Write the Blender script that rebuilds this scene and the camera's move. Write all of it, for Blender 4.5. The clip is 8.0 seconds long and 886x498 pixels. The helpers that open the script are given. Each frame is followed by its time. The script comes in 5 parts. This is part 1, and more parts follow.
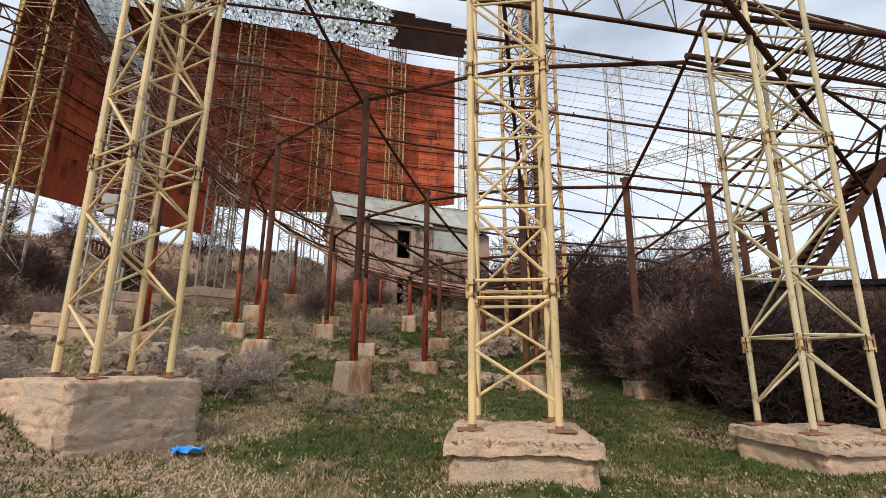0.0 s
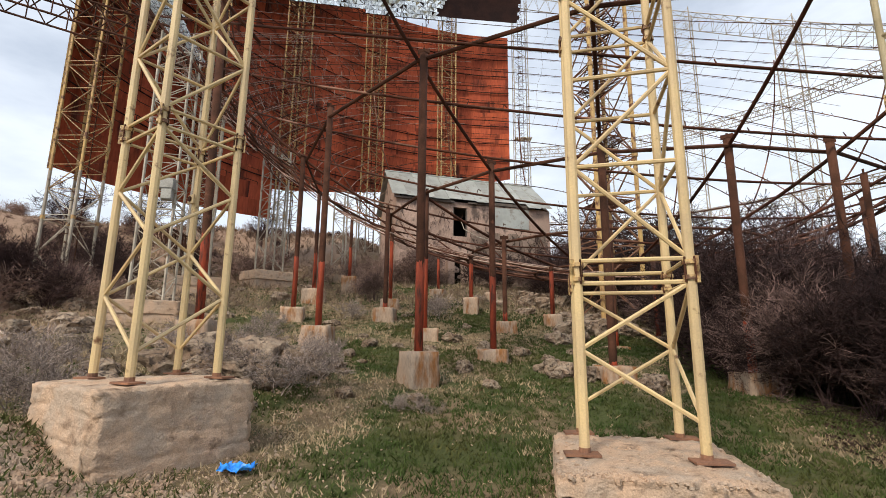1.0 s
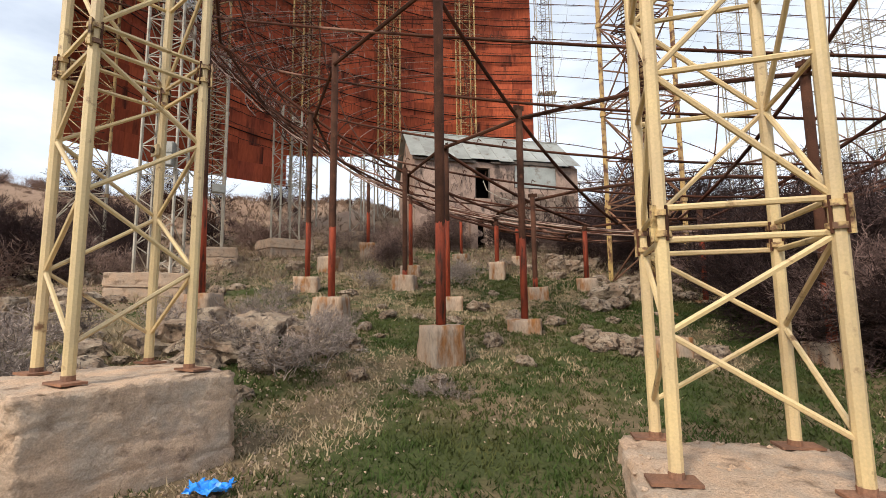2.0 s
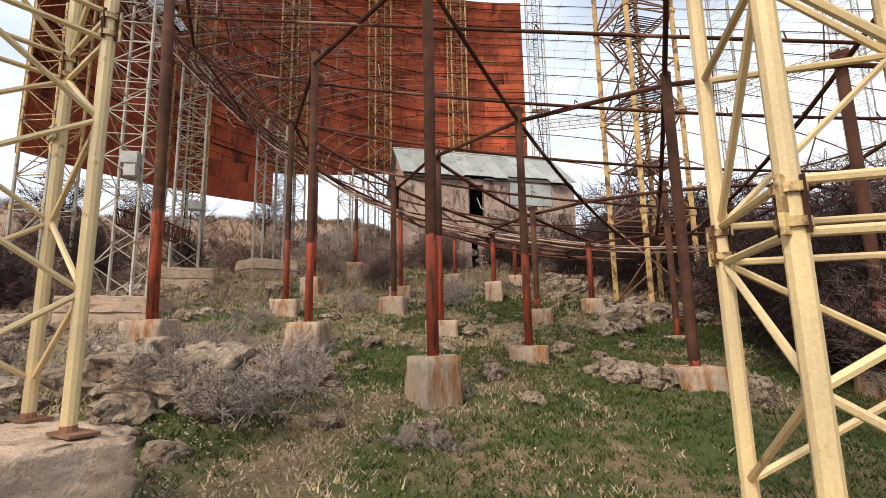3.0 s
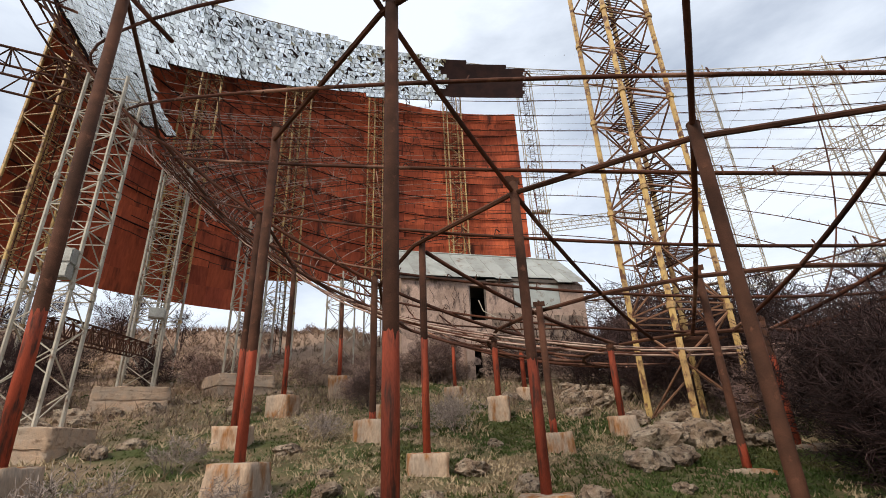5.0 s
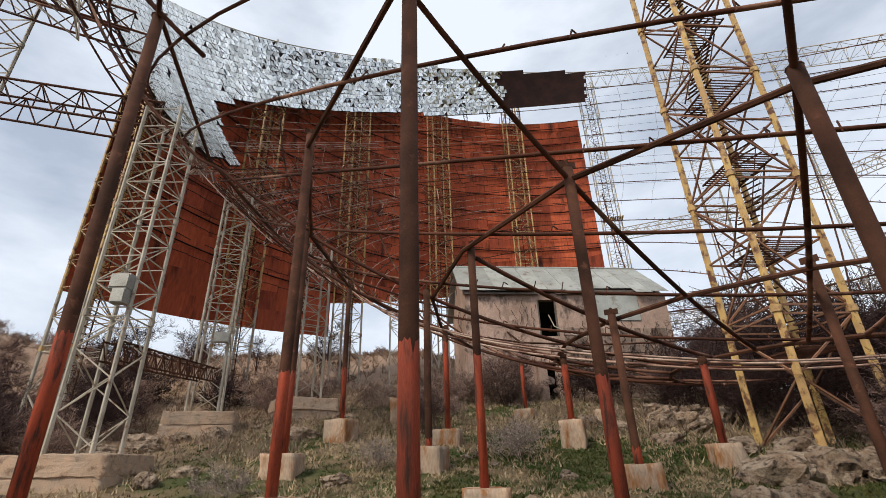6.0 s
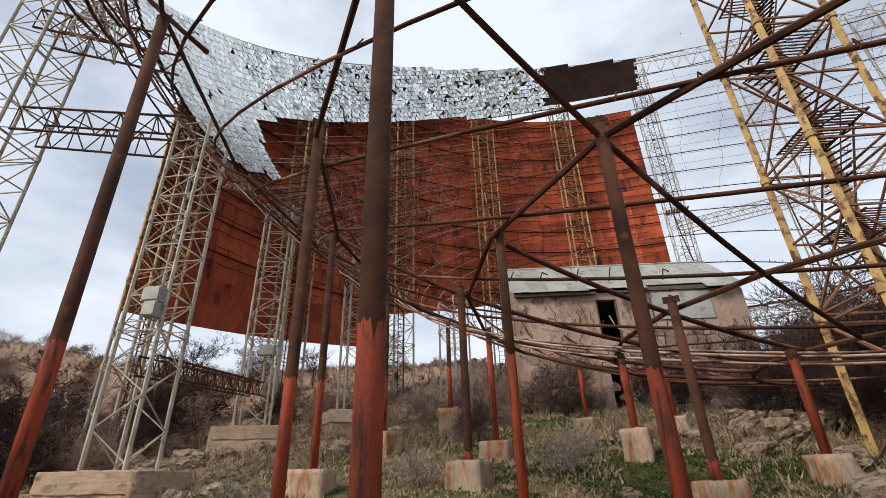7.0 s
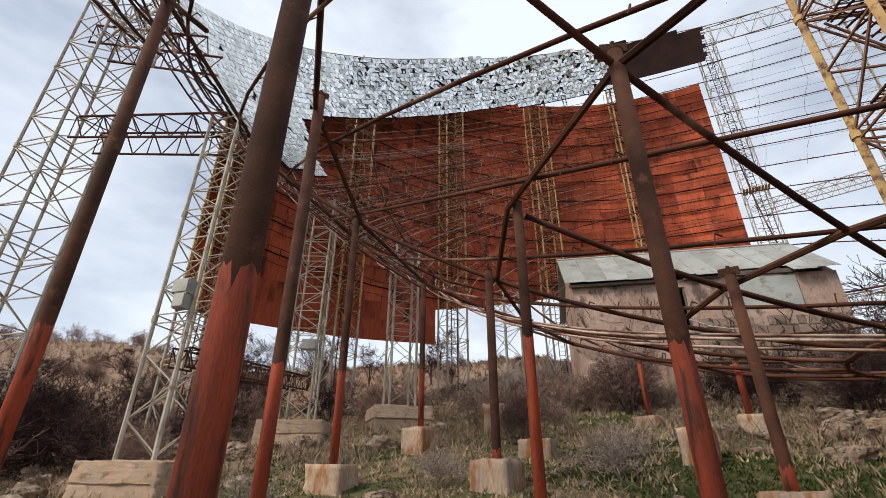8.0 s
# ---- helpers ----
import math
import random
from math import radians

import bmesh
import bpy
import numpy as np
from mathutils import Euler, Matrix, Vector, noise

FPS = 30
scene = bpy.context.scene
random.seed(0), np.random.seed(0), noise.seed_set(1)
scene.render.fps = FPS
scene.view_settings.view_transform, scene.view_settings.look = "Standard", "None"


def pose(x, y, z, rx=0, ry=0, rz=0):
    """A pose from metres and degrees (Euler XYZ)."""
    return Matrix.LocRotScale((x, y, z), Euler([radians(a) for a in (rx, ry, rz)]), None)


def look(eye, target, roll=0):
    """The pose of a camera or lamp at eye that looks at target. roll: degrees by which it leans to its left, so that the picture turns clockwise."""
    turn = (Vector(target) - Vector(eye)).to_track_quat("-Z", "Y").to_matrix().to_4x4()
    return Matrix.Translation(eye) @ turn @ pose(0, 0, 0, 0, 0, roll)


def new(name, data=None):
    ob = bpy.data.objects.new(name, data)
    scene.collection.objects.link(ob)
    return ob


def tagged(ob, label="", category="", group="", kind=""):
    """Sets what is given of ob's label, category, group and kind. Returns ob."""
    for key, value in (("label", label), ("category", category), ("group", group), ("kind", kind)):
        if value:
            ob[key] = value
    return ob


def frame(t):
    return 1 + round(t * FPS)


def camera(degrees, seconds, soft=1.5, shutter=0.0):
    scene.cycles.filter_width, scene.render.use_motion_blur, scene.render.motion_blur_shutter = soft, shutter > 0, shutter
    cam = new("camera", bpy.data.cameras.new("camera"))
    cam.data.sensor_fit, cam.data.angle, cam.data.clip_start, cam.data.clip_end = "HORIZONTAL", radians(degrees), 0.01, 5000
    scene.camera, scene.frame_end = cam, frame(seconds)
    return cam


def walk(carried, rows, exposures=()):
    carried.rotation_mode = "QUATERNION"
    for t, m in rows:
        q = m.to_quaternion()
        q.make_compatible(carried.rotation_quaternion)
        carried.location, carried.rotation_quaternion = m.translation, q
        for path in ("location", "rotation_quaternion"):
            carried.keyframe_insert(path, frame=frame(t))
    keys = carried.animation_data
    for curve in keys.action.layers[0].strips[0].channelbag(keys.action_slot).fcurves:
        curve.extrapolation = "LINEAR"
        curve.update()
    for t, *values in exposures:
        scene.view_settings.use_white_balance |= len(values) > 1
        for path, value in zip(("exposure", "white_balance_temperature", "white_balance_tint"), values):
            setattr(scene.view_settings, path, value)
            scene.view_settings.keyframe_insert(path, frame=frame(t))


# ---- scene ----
cam = camera(86.0, 8.0, soft=0.75)
PATH = [
    (0, (0.113, 0.134, 1.614), (0.091, 2.078, 2.082), 0.5),
    (0.5, (-0.1, 0.831, 1.736), (-0.241, 2.775, 2.183), 0.8),
    (1, (-0.366, 1.481, 1.891), (-0.606, 3.43, 2.268), 0.5),
    (1.5, (-0.485, 2.183, 1.964), (-0.798, 4.139, 2.241), -0.1),
    (1.7, (-0.511, 2.472, 1.993), (-0.856, 4.428, 2.224), -0.5),
    (2.8, (-0.753, 4.059, 2.097), (-1.05, 6.016, 2.386), -1.0),
    (3, (-0.789, 4.327, 2.108), (-1.093, 6.277, 2.43), -1.1),
    (3.5, (-0.816, 4.998, 2.211), (-1.075, 6.939, 2.617), -1.6),
    (4, (-0.767, 5.64, 2.299), (-0.999, 7.567, 2.784), -2.2),
    (4.5, (-0.779, 6.287, 2.379), (-1.017, 8.176, 2.991), -2.1),
    (5, (-0.693, 6.864, 2.426), (-0.991, 8.689, 3.186), -2.4),
    (5.2, (-0.625, 7.097, 2.447), (-0.978, 8.898, 3.242), -2.6),
    (6.3, (-0.477, 8.531, 2.581), (-1.12, 10.217, 3.443), -1.6),
    (6.5, (-0.437, 8.809, 2.576), (-1.125, 10.471, 3.451), -1.7),
    (7, (-0.31, 9.445, 2.606), (-1.099, 11.049, 3.503), -1.8),
    (7.5, (-0.134, 10.115, 2.606), (-0.995, 11.669, 3.526), -1.4),
    (8, (0.015, 10.834, 2.622), (-1.01, 12.297, 3.519), 0.1),
]
walk(cam, [(t, look(eye, target, roll)) for t, eye, target, roll in PATH], [(0, 0.1), (1.5, 0.19), (3.0, 0.38), (3.5, 0.36), (4.5, 0.26), (5.2, 0.07), (6.5, -0.02), (8, 0.05)])

# ---- light ----
SUN_ELEV, SUN_AZ = 42.0, 205.0
world = bpy.data.worlds.new("sky")
scene.world = world
world.use_nodes = True
wn, wl = world.node_tree.nodes, world.node_tree.links
wn.clear()
w_out = wn.new("ShaderNodeOutputWorld")
w_bg = wn.new("ShaderNodeBackground")
w_sky = wn.new("ShaderNodeTexSky")
w_sky.sky_type, w_sky.sun_disc = "NISHITA", False
w_sky.sun_elevation, w_sky.sun_rotation = radians(SUN_ELEV), radians(SUN_AZ)
w_sky.air_density, w_sky.dust_density = 1.0, 2.0
w_co = wn.new("ShaderNodeTexCoord")
w_map = wn.new("ShaderNodeMapping")
w_map.inputs["Scale"].default_value = (1.0, 1.0, 2.6)
w_noise = wn.new("ShaderNodeTexNoise")
w_noise.inputs["Scale"].default_value, w_noise.inputs["Detail"].default_value = 1.7, 7.0
w_noise.inputs["Roughness"].default_value = 0.55
w_ramp = wn.new("ShaderNodeValToRGB")
w_ramp.color_ramp.elements[0].position, w_ramp.color_ramp.elements[1].position = 0.36, 0.60
w_ramp.color_ramp.elements[0].color = (0.42, 0.42, 0.42, 1)
w_mix = wn.new("ShaderNodeMix")
w_mix.data_type = "RGBA"
w_mix.inputs["B"].default_value = (7.3, 7.9, 8.8, 1)
w_bg.inputs["Strength"].default_value = 0.12
wl.new(w_co.outputs["Generated"], w_map.inputs["Vector"])
wl.new(w_map.outputs["Vector"], w_noise.inputs["Vector"])
wl.new(w_noise.outputs["Fac"], w_ramp.inputs["Fac"])
wl.new(w_ramp.outputs["Color"], w_mix.inputs["Factor"])
wl.new(w_sky.outputs["Color"], w_mix.inputs["A"])
wl.new(w_mix.outputs["Result"], w_bg.inputs["Color"])
wl.new(w_bg.outputs["Background"], w_out.inputs["Surface"])

sun_data = bpy.data.lights.new("sun", "SUN")
sun_data.energy, sun_data.angle, sun_data.color = 2.7, radians(10), (1.0, 0.91, 0.78)
sun = new("sun", sun_data)
_se, _sa = radians(SUN_ELEV), radians(SUN_AZ)
sun.matrix_world = look((60 * math.sin(_sa) * math.cos(_se), 60 * math.cos(_sa) * math.cos(_se), 60 * math.sin(_se)), (0, 0, 0))


# ---- materials ----
def mat(name, base, second, rough=0.7, metal=0.0, scale=3.0, contrast=(0.4, 0.62), fine=40.0, bump=0.3, third=None, third_at=(0.6, 0.7), stretch=(1, 1, 1), vary=0.12, bump_scale=None, dist=0.02, third_scale=None, grain_by=0.5):
    """A two-tone weathered surface with fine grain, optional third tone in patches, and a random shade per piece."""
    m = bpy.data.materials.new(name)
    m.use_nodes = True
    n, l = m.node_tree.nodes, m.node_tree.links
    b = n["Principled BSDF"]
    co = n.new("ShaderNodeTexCoord")
    mp = n.new("ShaderNodeMapping")
    mp.inputs["Scale"].default_value = stretch
    l.new(co.outputs["Object"], mp.inputs["Vector"])
    info = n.new("ShaderNodeObjectInfo")
    add = n.new("ShaderNodeVectorMath")
    add.operation = "MULTIPLY_ADD"
    add.inputs[1].default_value = (17.0, 31.0, 23.0)
    l.new(info.outputs["Random"], add.inputs[0])
    l.new(mp.outputs["Vector"], add.inputs[2])

    def tex(s, detail=5.0, r=0.6):
        t = n.new("ShaderNodeTexNoise")
        t.inputs["Scale"].default_value, t.inputs["Detail"].default_value, t.inputs["Roughness"].default_value = s, detail, r
        l.new(add.outputs["Vector"], t.inputs["Vector"])
        return t

    def ramp(src, lo, hi):
        r = n.new("ShaderNodeMapRange")
        r.inputs["From Min"].default_value, r.inputs["From Max"].default_value = lo, hi
        l.new(src, r.inputs["Value"])
        return r.outputs["Result"]

    def mix(f, a, c):
        x = n.new("ShaderNodeMix")
        x.data_type = "RGBA"
        l.new(f, x.inputs["Factor"])
        for v, k in ((a, "A"), (c, "B")):
            if isinstance(v, tuple):
                x.inputs[k].default_value = (*v, 1)
            else:
                l.new(v, x.inputs[k])
        return x.outputs["Result"]

    big, small = tex(scale), tex(fine, 3.0)
    col = mix(ramp(big.outputs["Fac"], *contrast), base, second)
    if third:
        col = mix(ramp(tex(third_scale or scale * 2.7).outputs["Fac"], *third_at), col, third)
    grain = n.new("ShaderNodeMapRange")
    grain.inputs["To Min"].default_value, grain.inputs["To Max"].default_value = 1 - grain_by, 1 + grain_by
    l.new(small.outputs["Fac"], grain.inputs["Value"])
    rnd = n.new("ShaderNodeMapRange")
    rnd.inputs["To Min"].default_value, rnd.inputs["To Max"].default_value = 1 - vary, 1 + vary
    l.new(info.outputs["Random"], rnd.inputs["Value"])
    mul = n.new("ShaderNodeMath")
    mul.operation = "MULTIPLY"
    l.new(grain.outputs["Result"], mul.inputs[0])
    l.new(rnd.outputs["Result"], mul.inputs[1])
    sc = n.new("ShaderNodeVectorMath")
    sc.operation = "SCALE"
    l.new(col, sc.inputs[0])
    l.new(mul.outputs["Value"], sc.inputs["Scale"])
    l.new(sc.outputs["Vector"], b.inputs["Base Color"])
    b.inputs["Metallic"].default_value = metal
    b.inputs["Specular IOR Level"].default_value = 0.5 if rough < 0.7 else 0.14
    rr = n.new("ShaderNodeMapRange")
    rr.inputs["To Min"].default_value, rr.inputs["To Max"].default_value = max(0.03, rough - 0.15), min(1, rough + 0.15)
    l.new(big.outputs["Fac"], rr.inputs["Value"])
    l.new(rr.outputs["Result"], b.inputs["Roughness"])
    if bump:
        bp = n.new("ShaderNodeBump")
        bp.inputs["Strength"].default_value, bp.inputs["Distance"].default_value = bump, dist
        l.new((tex(bump_scale, 6.0) if bump_scale else small).outputs["Fac"], bp.inputs["Height"])
        l.new(bp.outputs["Normal"], b.inputs["Normal"])
    return m


YELLOW = mat("yellow_paint", (0.66, 0.49, 0.245), (0.54, 0.40, 0.22), 0.5, 0, 1.2, fine=60, bump=0.15, third=(0.16, 0.075, 0.03), third_at=(0.62, 0.72), third_scale=5, vary=0.08, grain_by=0.22)
YRUST = mat("rusting_yellow_paint", (0.60, 0.42, 0.18), (0.40, 0.25, 0.11), 0.6, 0, 4.0, fine=60, bump=0.3, third=(0.15, 0.07, 0.035), third_at=(0.46, 0.58), third_scale=11, grain_by=0.3)
FADED = mat("faded_yellow_paint", (0.54, 0.45, 0.27), (0.44, 0.37, 0.24), 0.6, 0, 1.5, fine=60, bump=0.15, third=(0.20, 0.12, 0.07), third_at=(0.58, 0.72), third_scale=5, grain_by=0.22)
OCHRE = mat("ochre_paint", (0.56, 0.37, 0.13), (0.42, 0.26, 0.11), 0.55, 0, 1.5, fine=40, bump=0.15, third=(0.13, 0.055, 0.028), third_at=(0.5, 0.62), third_scale=4, grain_by=0.22)
PALE = mat("pale_grey_paint", (0.45, 0.40, 0.32), (0.32, 0.275, 0.21), 0.6, 0, 1.5, fine=40, bump=0.15, third=(0.15, 0.08, 0.045), third_at=(0.58, 0.7), third_scale=4, grain_by=0.22)
PRIMER = mat("red_primer", (0.41, 0.080, 0.040), (0.26, 0.062, 0.038), 0.7, 0, 2.2, fine=70, bump=0.3, third=(0.085, 0.042, 0.032), third_at=(0.52, 0.66), third_scale=6.0, stretch=(1.6, 1.6, 0.22))
BARE = mat("dark_rusted_steel", (0.098, 0.042, 0.025), (0.046, 0.022, 0.014), 0.85, 0.0, 1.2, fine=80, bump=0.2, third=(0.14, 0.06, 0.035), third_at=(0.6, 0.72), third_scale=5)
# The light third tone paints patches of sheen over the rust.
PIPE = mat("rusted_pipe_with_sheen", (0.105, 0.040, 0.023), (0.045, 0.020, 0.014), 0.82, 0.0, 0.6, fine=30, bump=0.2, third=(0.30, 0.16, 0.11), third_at=(0.58, 0.66), third_scale=0.35)
RUSTWALL = mat("rusted_red_sheet", (0.48, 0.104, 0.045), (0.31, 0.067, 0.035), 0.8, 0, 0.4, fine=7, bump=0.25, third=(0.085, 0.028, 0.02), third_at=(0.54, 0.68), third_scale=0.9, stretch=(1, 1, 0.22), vary=0.24, bump_scale=2.0, dist=0.04)
# Rusted pipe with sunlit highlights painted in as a pale base tone.
LITPIPE = mat("sunlit_rust_pipe", (0.46, 0.33, 0.26), (0.30, 0.17, 0.12), 0.55, 0, 1.0, fine=30, bump=0.2, third=(0.13, 0.055, 0.035), third_at=(0.5, 0.6), third_scale=1.6)
DARKSHEET = mat("dark_brown_sheet", (0.020, 0.010, 0.009), (0.035, 0.016, 0.013), 0.75, 0, 0.8, fine=12, bump=0.2)
CONCRETE = mat("pinkish_concrete", (0.52, 0.36, 0.245), (0.42, 0.325, 0.245), 0.95, 0, 2.6, fine=70, bump=0.9, third=(0.23, 0.155, 0.105), third_at=(0.55, 0.70), third_scale=4.5, bump_scale=34.0, dist=0.025)
ROCK = mat("lichen_grey_rock", (0.25, 0.172, 0.118), (0.38, 0.30, 0.22), 0.95, 0, 1.8, fine=26, bump=1.0, third=(0.07, 0.052, 0.042), third_at=(0.5, 0.64), third_scale=5, bump_scale=7.0, dist=0.08, vary=0.2)
PLASTER = mat("weathered_plaster", (0.49, 0.345, 0.275), (0.33, 0.23, 0.18), 0.92, 0, 0.7, fine=18, bump=0.5, third=(0.13, 0.095, 0.08), third_at=(0.55, 0.66), third_scale=1.3, stretch=(1, 1, 0.6), bump_scale=6.0, dist=0.04)
ROOFING = mat("grey_roof_sheet", (0.42, 0.43, 0.39), (0.31, 0.31, 0.28), 0.5, 0.2, 0.6, fine=20, bump=0.1, third=(0.20, 0.15, 0.11), third_at=(0.56, 0.70), vary=0.13, grain_by=0.22)
STONEWALL = mat("rubble_stone", (0.36, 0.26, 0.205), (0.25, 0.185, 0.145), 0.95, 0, 1.4, fine=16, bump=0.7, third=(0.10, 0.075, 0.06), third_at=(0.55, 0.68), third_scale=3.0, bump_scale=5.0, dist=0.05)
DARKIN = mat("dark_interior", (0.012, 0.011, 0.010), (0.02, 0.018, 0.016), 0.95, 0, 1.0, bump=0.0)
WOODOLD = mat("weathered_wood", (0.16, 0.13, 0.11), (0.10, 0.085, 0.075), 0.85, 0, 2.0, fine=50, bump=0.3)
BLOCKWALL = mat("cinder_block", (0.15, 0.10, 0.072), (0.10, 0.07, 0.054), 0.95, 0, 1.0, fine=25, bump=0.6, vary=0.15)
TWIG = mat("bare_twig_bark", (0.068, 0.040, 0.037), (0.024, 0.016, 0.015), 0.9, 0, 2.0, bump=0.0, vary=0.35)
PALETWIG = mat("pale_twig_bark", (0.19, 0.125, 0.108), (0.085, 0.054, 0.047), 0.9, 0, 2.0, bump=0.0, vary=0.3)
BROWNTWIG = mat("brown_twig_bark", (0.31, 0.21, 0.17), (0.16, 0.105, 0.085), 0.9, 0, 2.0, bump=0.0, vary=0.25)
DRYTWIG = mat("dry_grey_twig", (0.33, 0.265, 0.225), (0.19, 0.15, 0.13), 0.9, 0, 2.0, bump=0.0, vary=0.2)
BLUE = mat("blue_plastic", (0.02, 0.22, 0.75), (0.03, 0.32, 0.85), 0.35, 0, 8.0, bump=0.3)
RUSTPLATE = mat("brown_rust", (0.17, 0.085, 0.05), (0.11, 0.06, 0.04), 0.85, 0, 3.0, fine=50, bump=0.4)
GREYBOX = mat("grey_painted_steel", (0.36, 0.35, 0.31), (0.27, 0.26, 0.23), 0.5, 0.2, 2.0, bump=0.1)
MIRROR = mat("tarnished_mirror", (0.92, 0.92, 0.89), (0.72, 0.72, 0.68), 0.26, 1.0, 0.8, fine=14, bump=0.12, vary=0.12)
WING = mat("dull_mirror", (0.92, 0.92, 0.89), (0.72, 0.72, 0.68), 0.26, 1.0, 0.8, fine=14, bump=0.12, vary=0.12)

STAINED = mat("rust_stained_concrete", (0.42, 0.30, 0.21), (0.33, 0.26, 0.20), 0.9, 0, 1.8, fine=28, bump=0.8, third=(0.27, 0.12, 0.045), third_at=(0.48, 0.62), third_scale=3.0, stretch=(1, 1, 0.3), bump_scale=9.0, dist=0.05)


def island_shade(m, lo, hi):
    """Gives each loose piece of a joined mesh its own shade."""
    n, l = m.node_tree.nodes, m.node_tree.links
    b = n["Principled BSDF"]
    src = b.inputs["Base Color"].links[0].from_socket
    g, r, v = n.new("ShaderNodeNewGeometry"), n.new("ShaderNodeMapRange"), n.new("ShaderNodeVectorMath")
    r.inputs["To Min"].default_value, r.inputs["To Max"].default_value = lo, hi
    v.operation = "SCALE"
    l.new(g.outputs["Random Per Island"], r.inputs["Value"])
    l.new(src, v.inputs[0])
    l.new(r.outputs["Result"], v.inputs["Scale"])
    l.new(v.outputs["Vector"], b.inputs["Base Color"])


island_shade(MIRROR, 0.48, 1.1)
island_shade(WING, 0.8, 1.04)
island_shade(STONEWALL, 0.6, 1.3)
for _m in (TWIG, PALETWIG, BROWNTWIG, DRYTWIG):
    island_shade(_m, 0.45, 1.6)


# ---- building helpers ----
def part(name, bm, material, parent=None, label=""):
    me = bpy.data.meshes.new(name)
    bm.to_mesh(me)
    bm.free()
    me.materials.append(material)
    ob = new(name, me)
    if parent:
        ob.parent = parent
    if label:
        ob["label"] = label
    return ob


def raw(name, verts, faces, material, parent=None, label="", smooth=False):
    me = bpy.data.meshes.new(name)
    me.from_pydata([tuple(v) for v in verts], [], faces)
    me.materials.append(material)
    if smooth:
        me.polygons.foreach_set("use_smooth", [True] * len(me.polygons))
    me.update()
    ob = new(name, me)
    if parent:
        ob.parent = parent
    if label:
        ob["label"] = label
    return ob


def share(name, me, parent, m):
    ob = new(name, me)
    ob.parent = parent
    ob.matrix_basis = m
    return ob


class Soup:
    """Collects prisms and boxes as plain vertex and face lists, to be made into one mesh."""

    def __init__(self):
        self.v, self.f = [], []

    def tube(self, p, q, r, n=6, r2=None):
        p, q = Vector(p), Vector(q)
        d = q - p
        if d.length < 1e-5:
            return self
        d.normalize()
        u = d.orthogonal().normalized()
        w = d.cross(u)
        s, r2 = len(self.v), r if r2 is None else r2
        for c, rr in ((p, r), (q, r2)):
            for i in range(n):
                a = 2 * math.pi * i / n
                self.v.append(c + (u * math.cos(a) + w * math.sin(a)) * rr)
        for i in range(n):
            j = (i + 1) % n
            self.f.append((s + i, s + j, s + n + j, s + n + i))
        self.f.append(tuple(s + n - 1 - i for i in range(n)))
        self.f.append(tuple(s + n + i for i in range(n)))
        return self

    def line(self, pts, r, n=6, closed=False):
        """A pipe through points, with shared rings at the bends."""
        pts = [Vector(p) for p in pts]
        m, s = len(pts), len(self.v)
        for k, c in enumerate(pts):
            a = pts[(k - 1) % m] if closed or k else pts[k]
            b = pts[(k + 1) % m] if closed or k < m - 1 else pts[k]
            d = (b - a).normalized()
            u = Vector((0, 0, 1)).cross(d)
            u = u.normalized() if u.length > 1e-3 else Vector((1, 0, 0))
            w = d.cross(u)
            for i in range(n):
                t = 2 * math.pi * i / n
                self.v.append(c + (u * math.cos(t) + w * math.sin(t)) * r)
        for k in range(m if closed else m - 1):
            o, e = s + k * n, s + ((k + 1) % m) * n
            for i in range(n):
                j = (i + 1) % n
                self.f.append((o + i, o + j, e + j, e + i))
        if not closed:
            self.f.append(tuple(s + n - 1 - i for i in range(n)))
            self.f.append(tuple(s + (m - 1) * n + i for i in range(n)))
        return self

    def box(self, m, x, y, z):
        s = len(self.v)
        for k in (-1, 1):
            for a, b in ((-1, -1), (1, -1), (1, 1), (-1, 1)):
                self.v.append(m @ Vector((a * x / 2, b * y / 2, k * z / 2)))
        for f in ((3, 2, 1, 0), (4, 5, 6, 7), (0, 1, 5, 4), (1, 2, 6, 5), (2, 3, 7, 6), (3, 0, 4, 7)):
            self.f.append(tuple(s + i for i in f))
        return self

    def make(self, name, material, parent=None, label="", smooth=False):
        return raw(name, self.v, self.f, material, parent, label, smooth)


def empty(name, m, label, category, group="", kind=""):
    ob = new(name)
    ob.matrix_basis = m
    return tagged(ob, label, category, group, kind)


# ---- ground ----
def ease(v, a, b):
    v = min(1.0, max(0.0, (v - a) / (b - a)))
    return v * v * (3 - 2 * v)


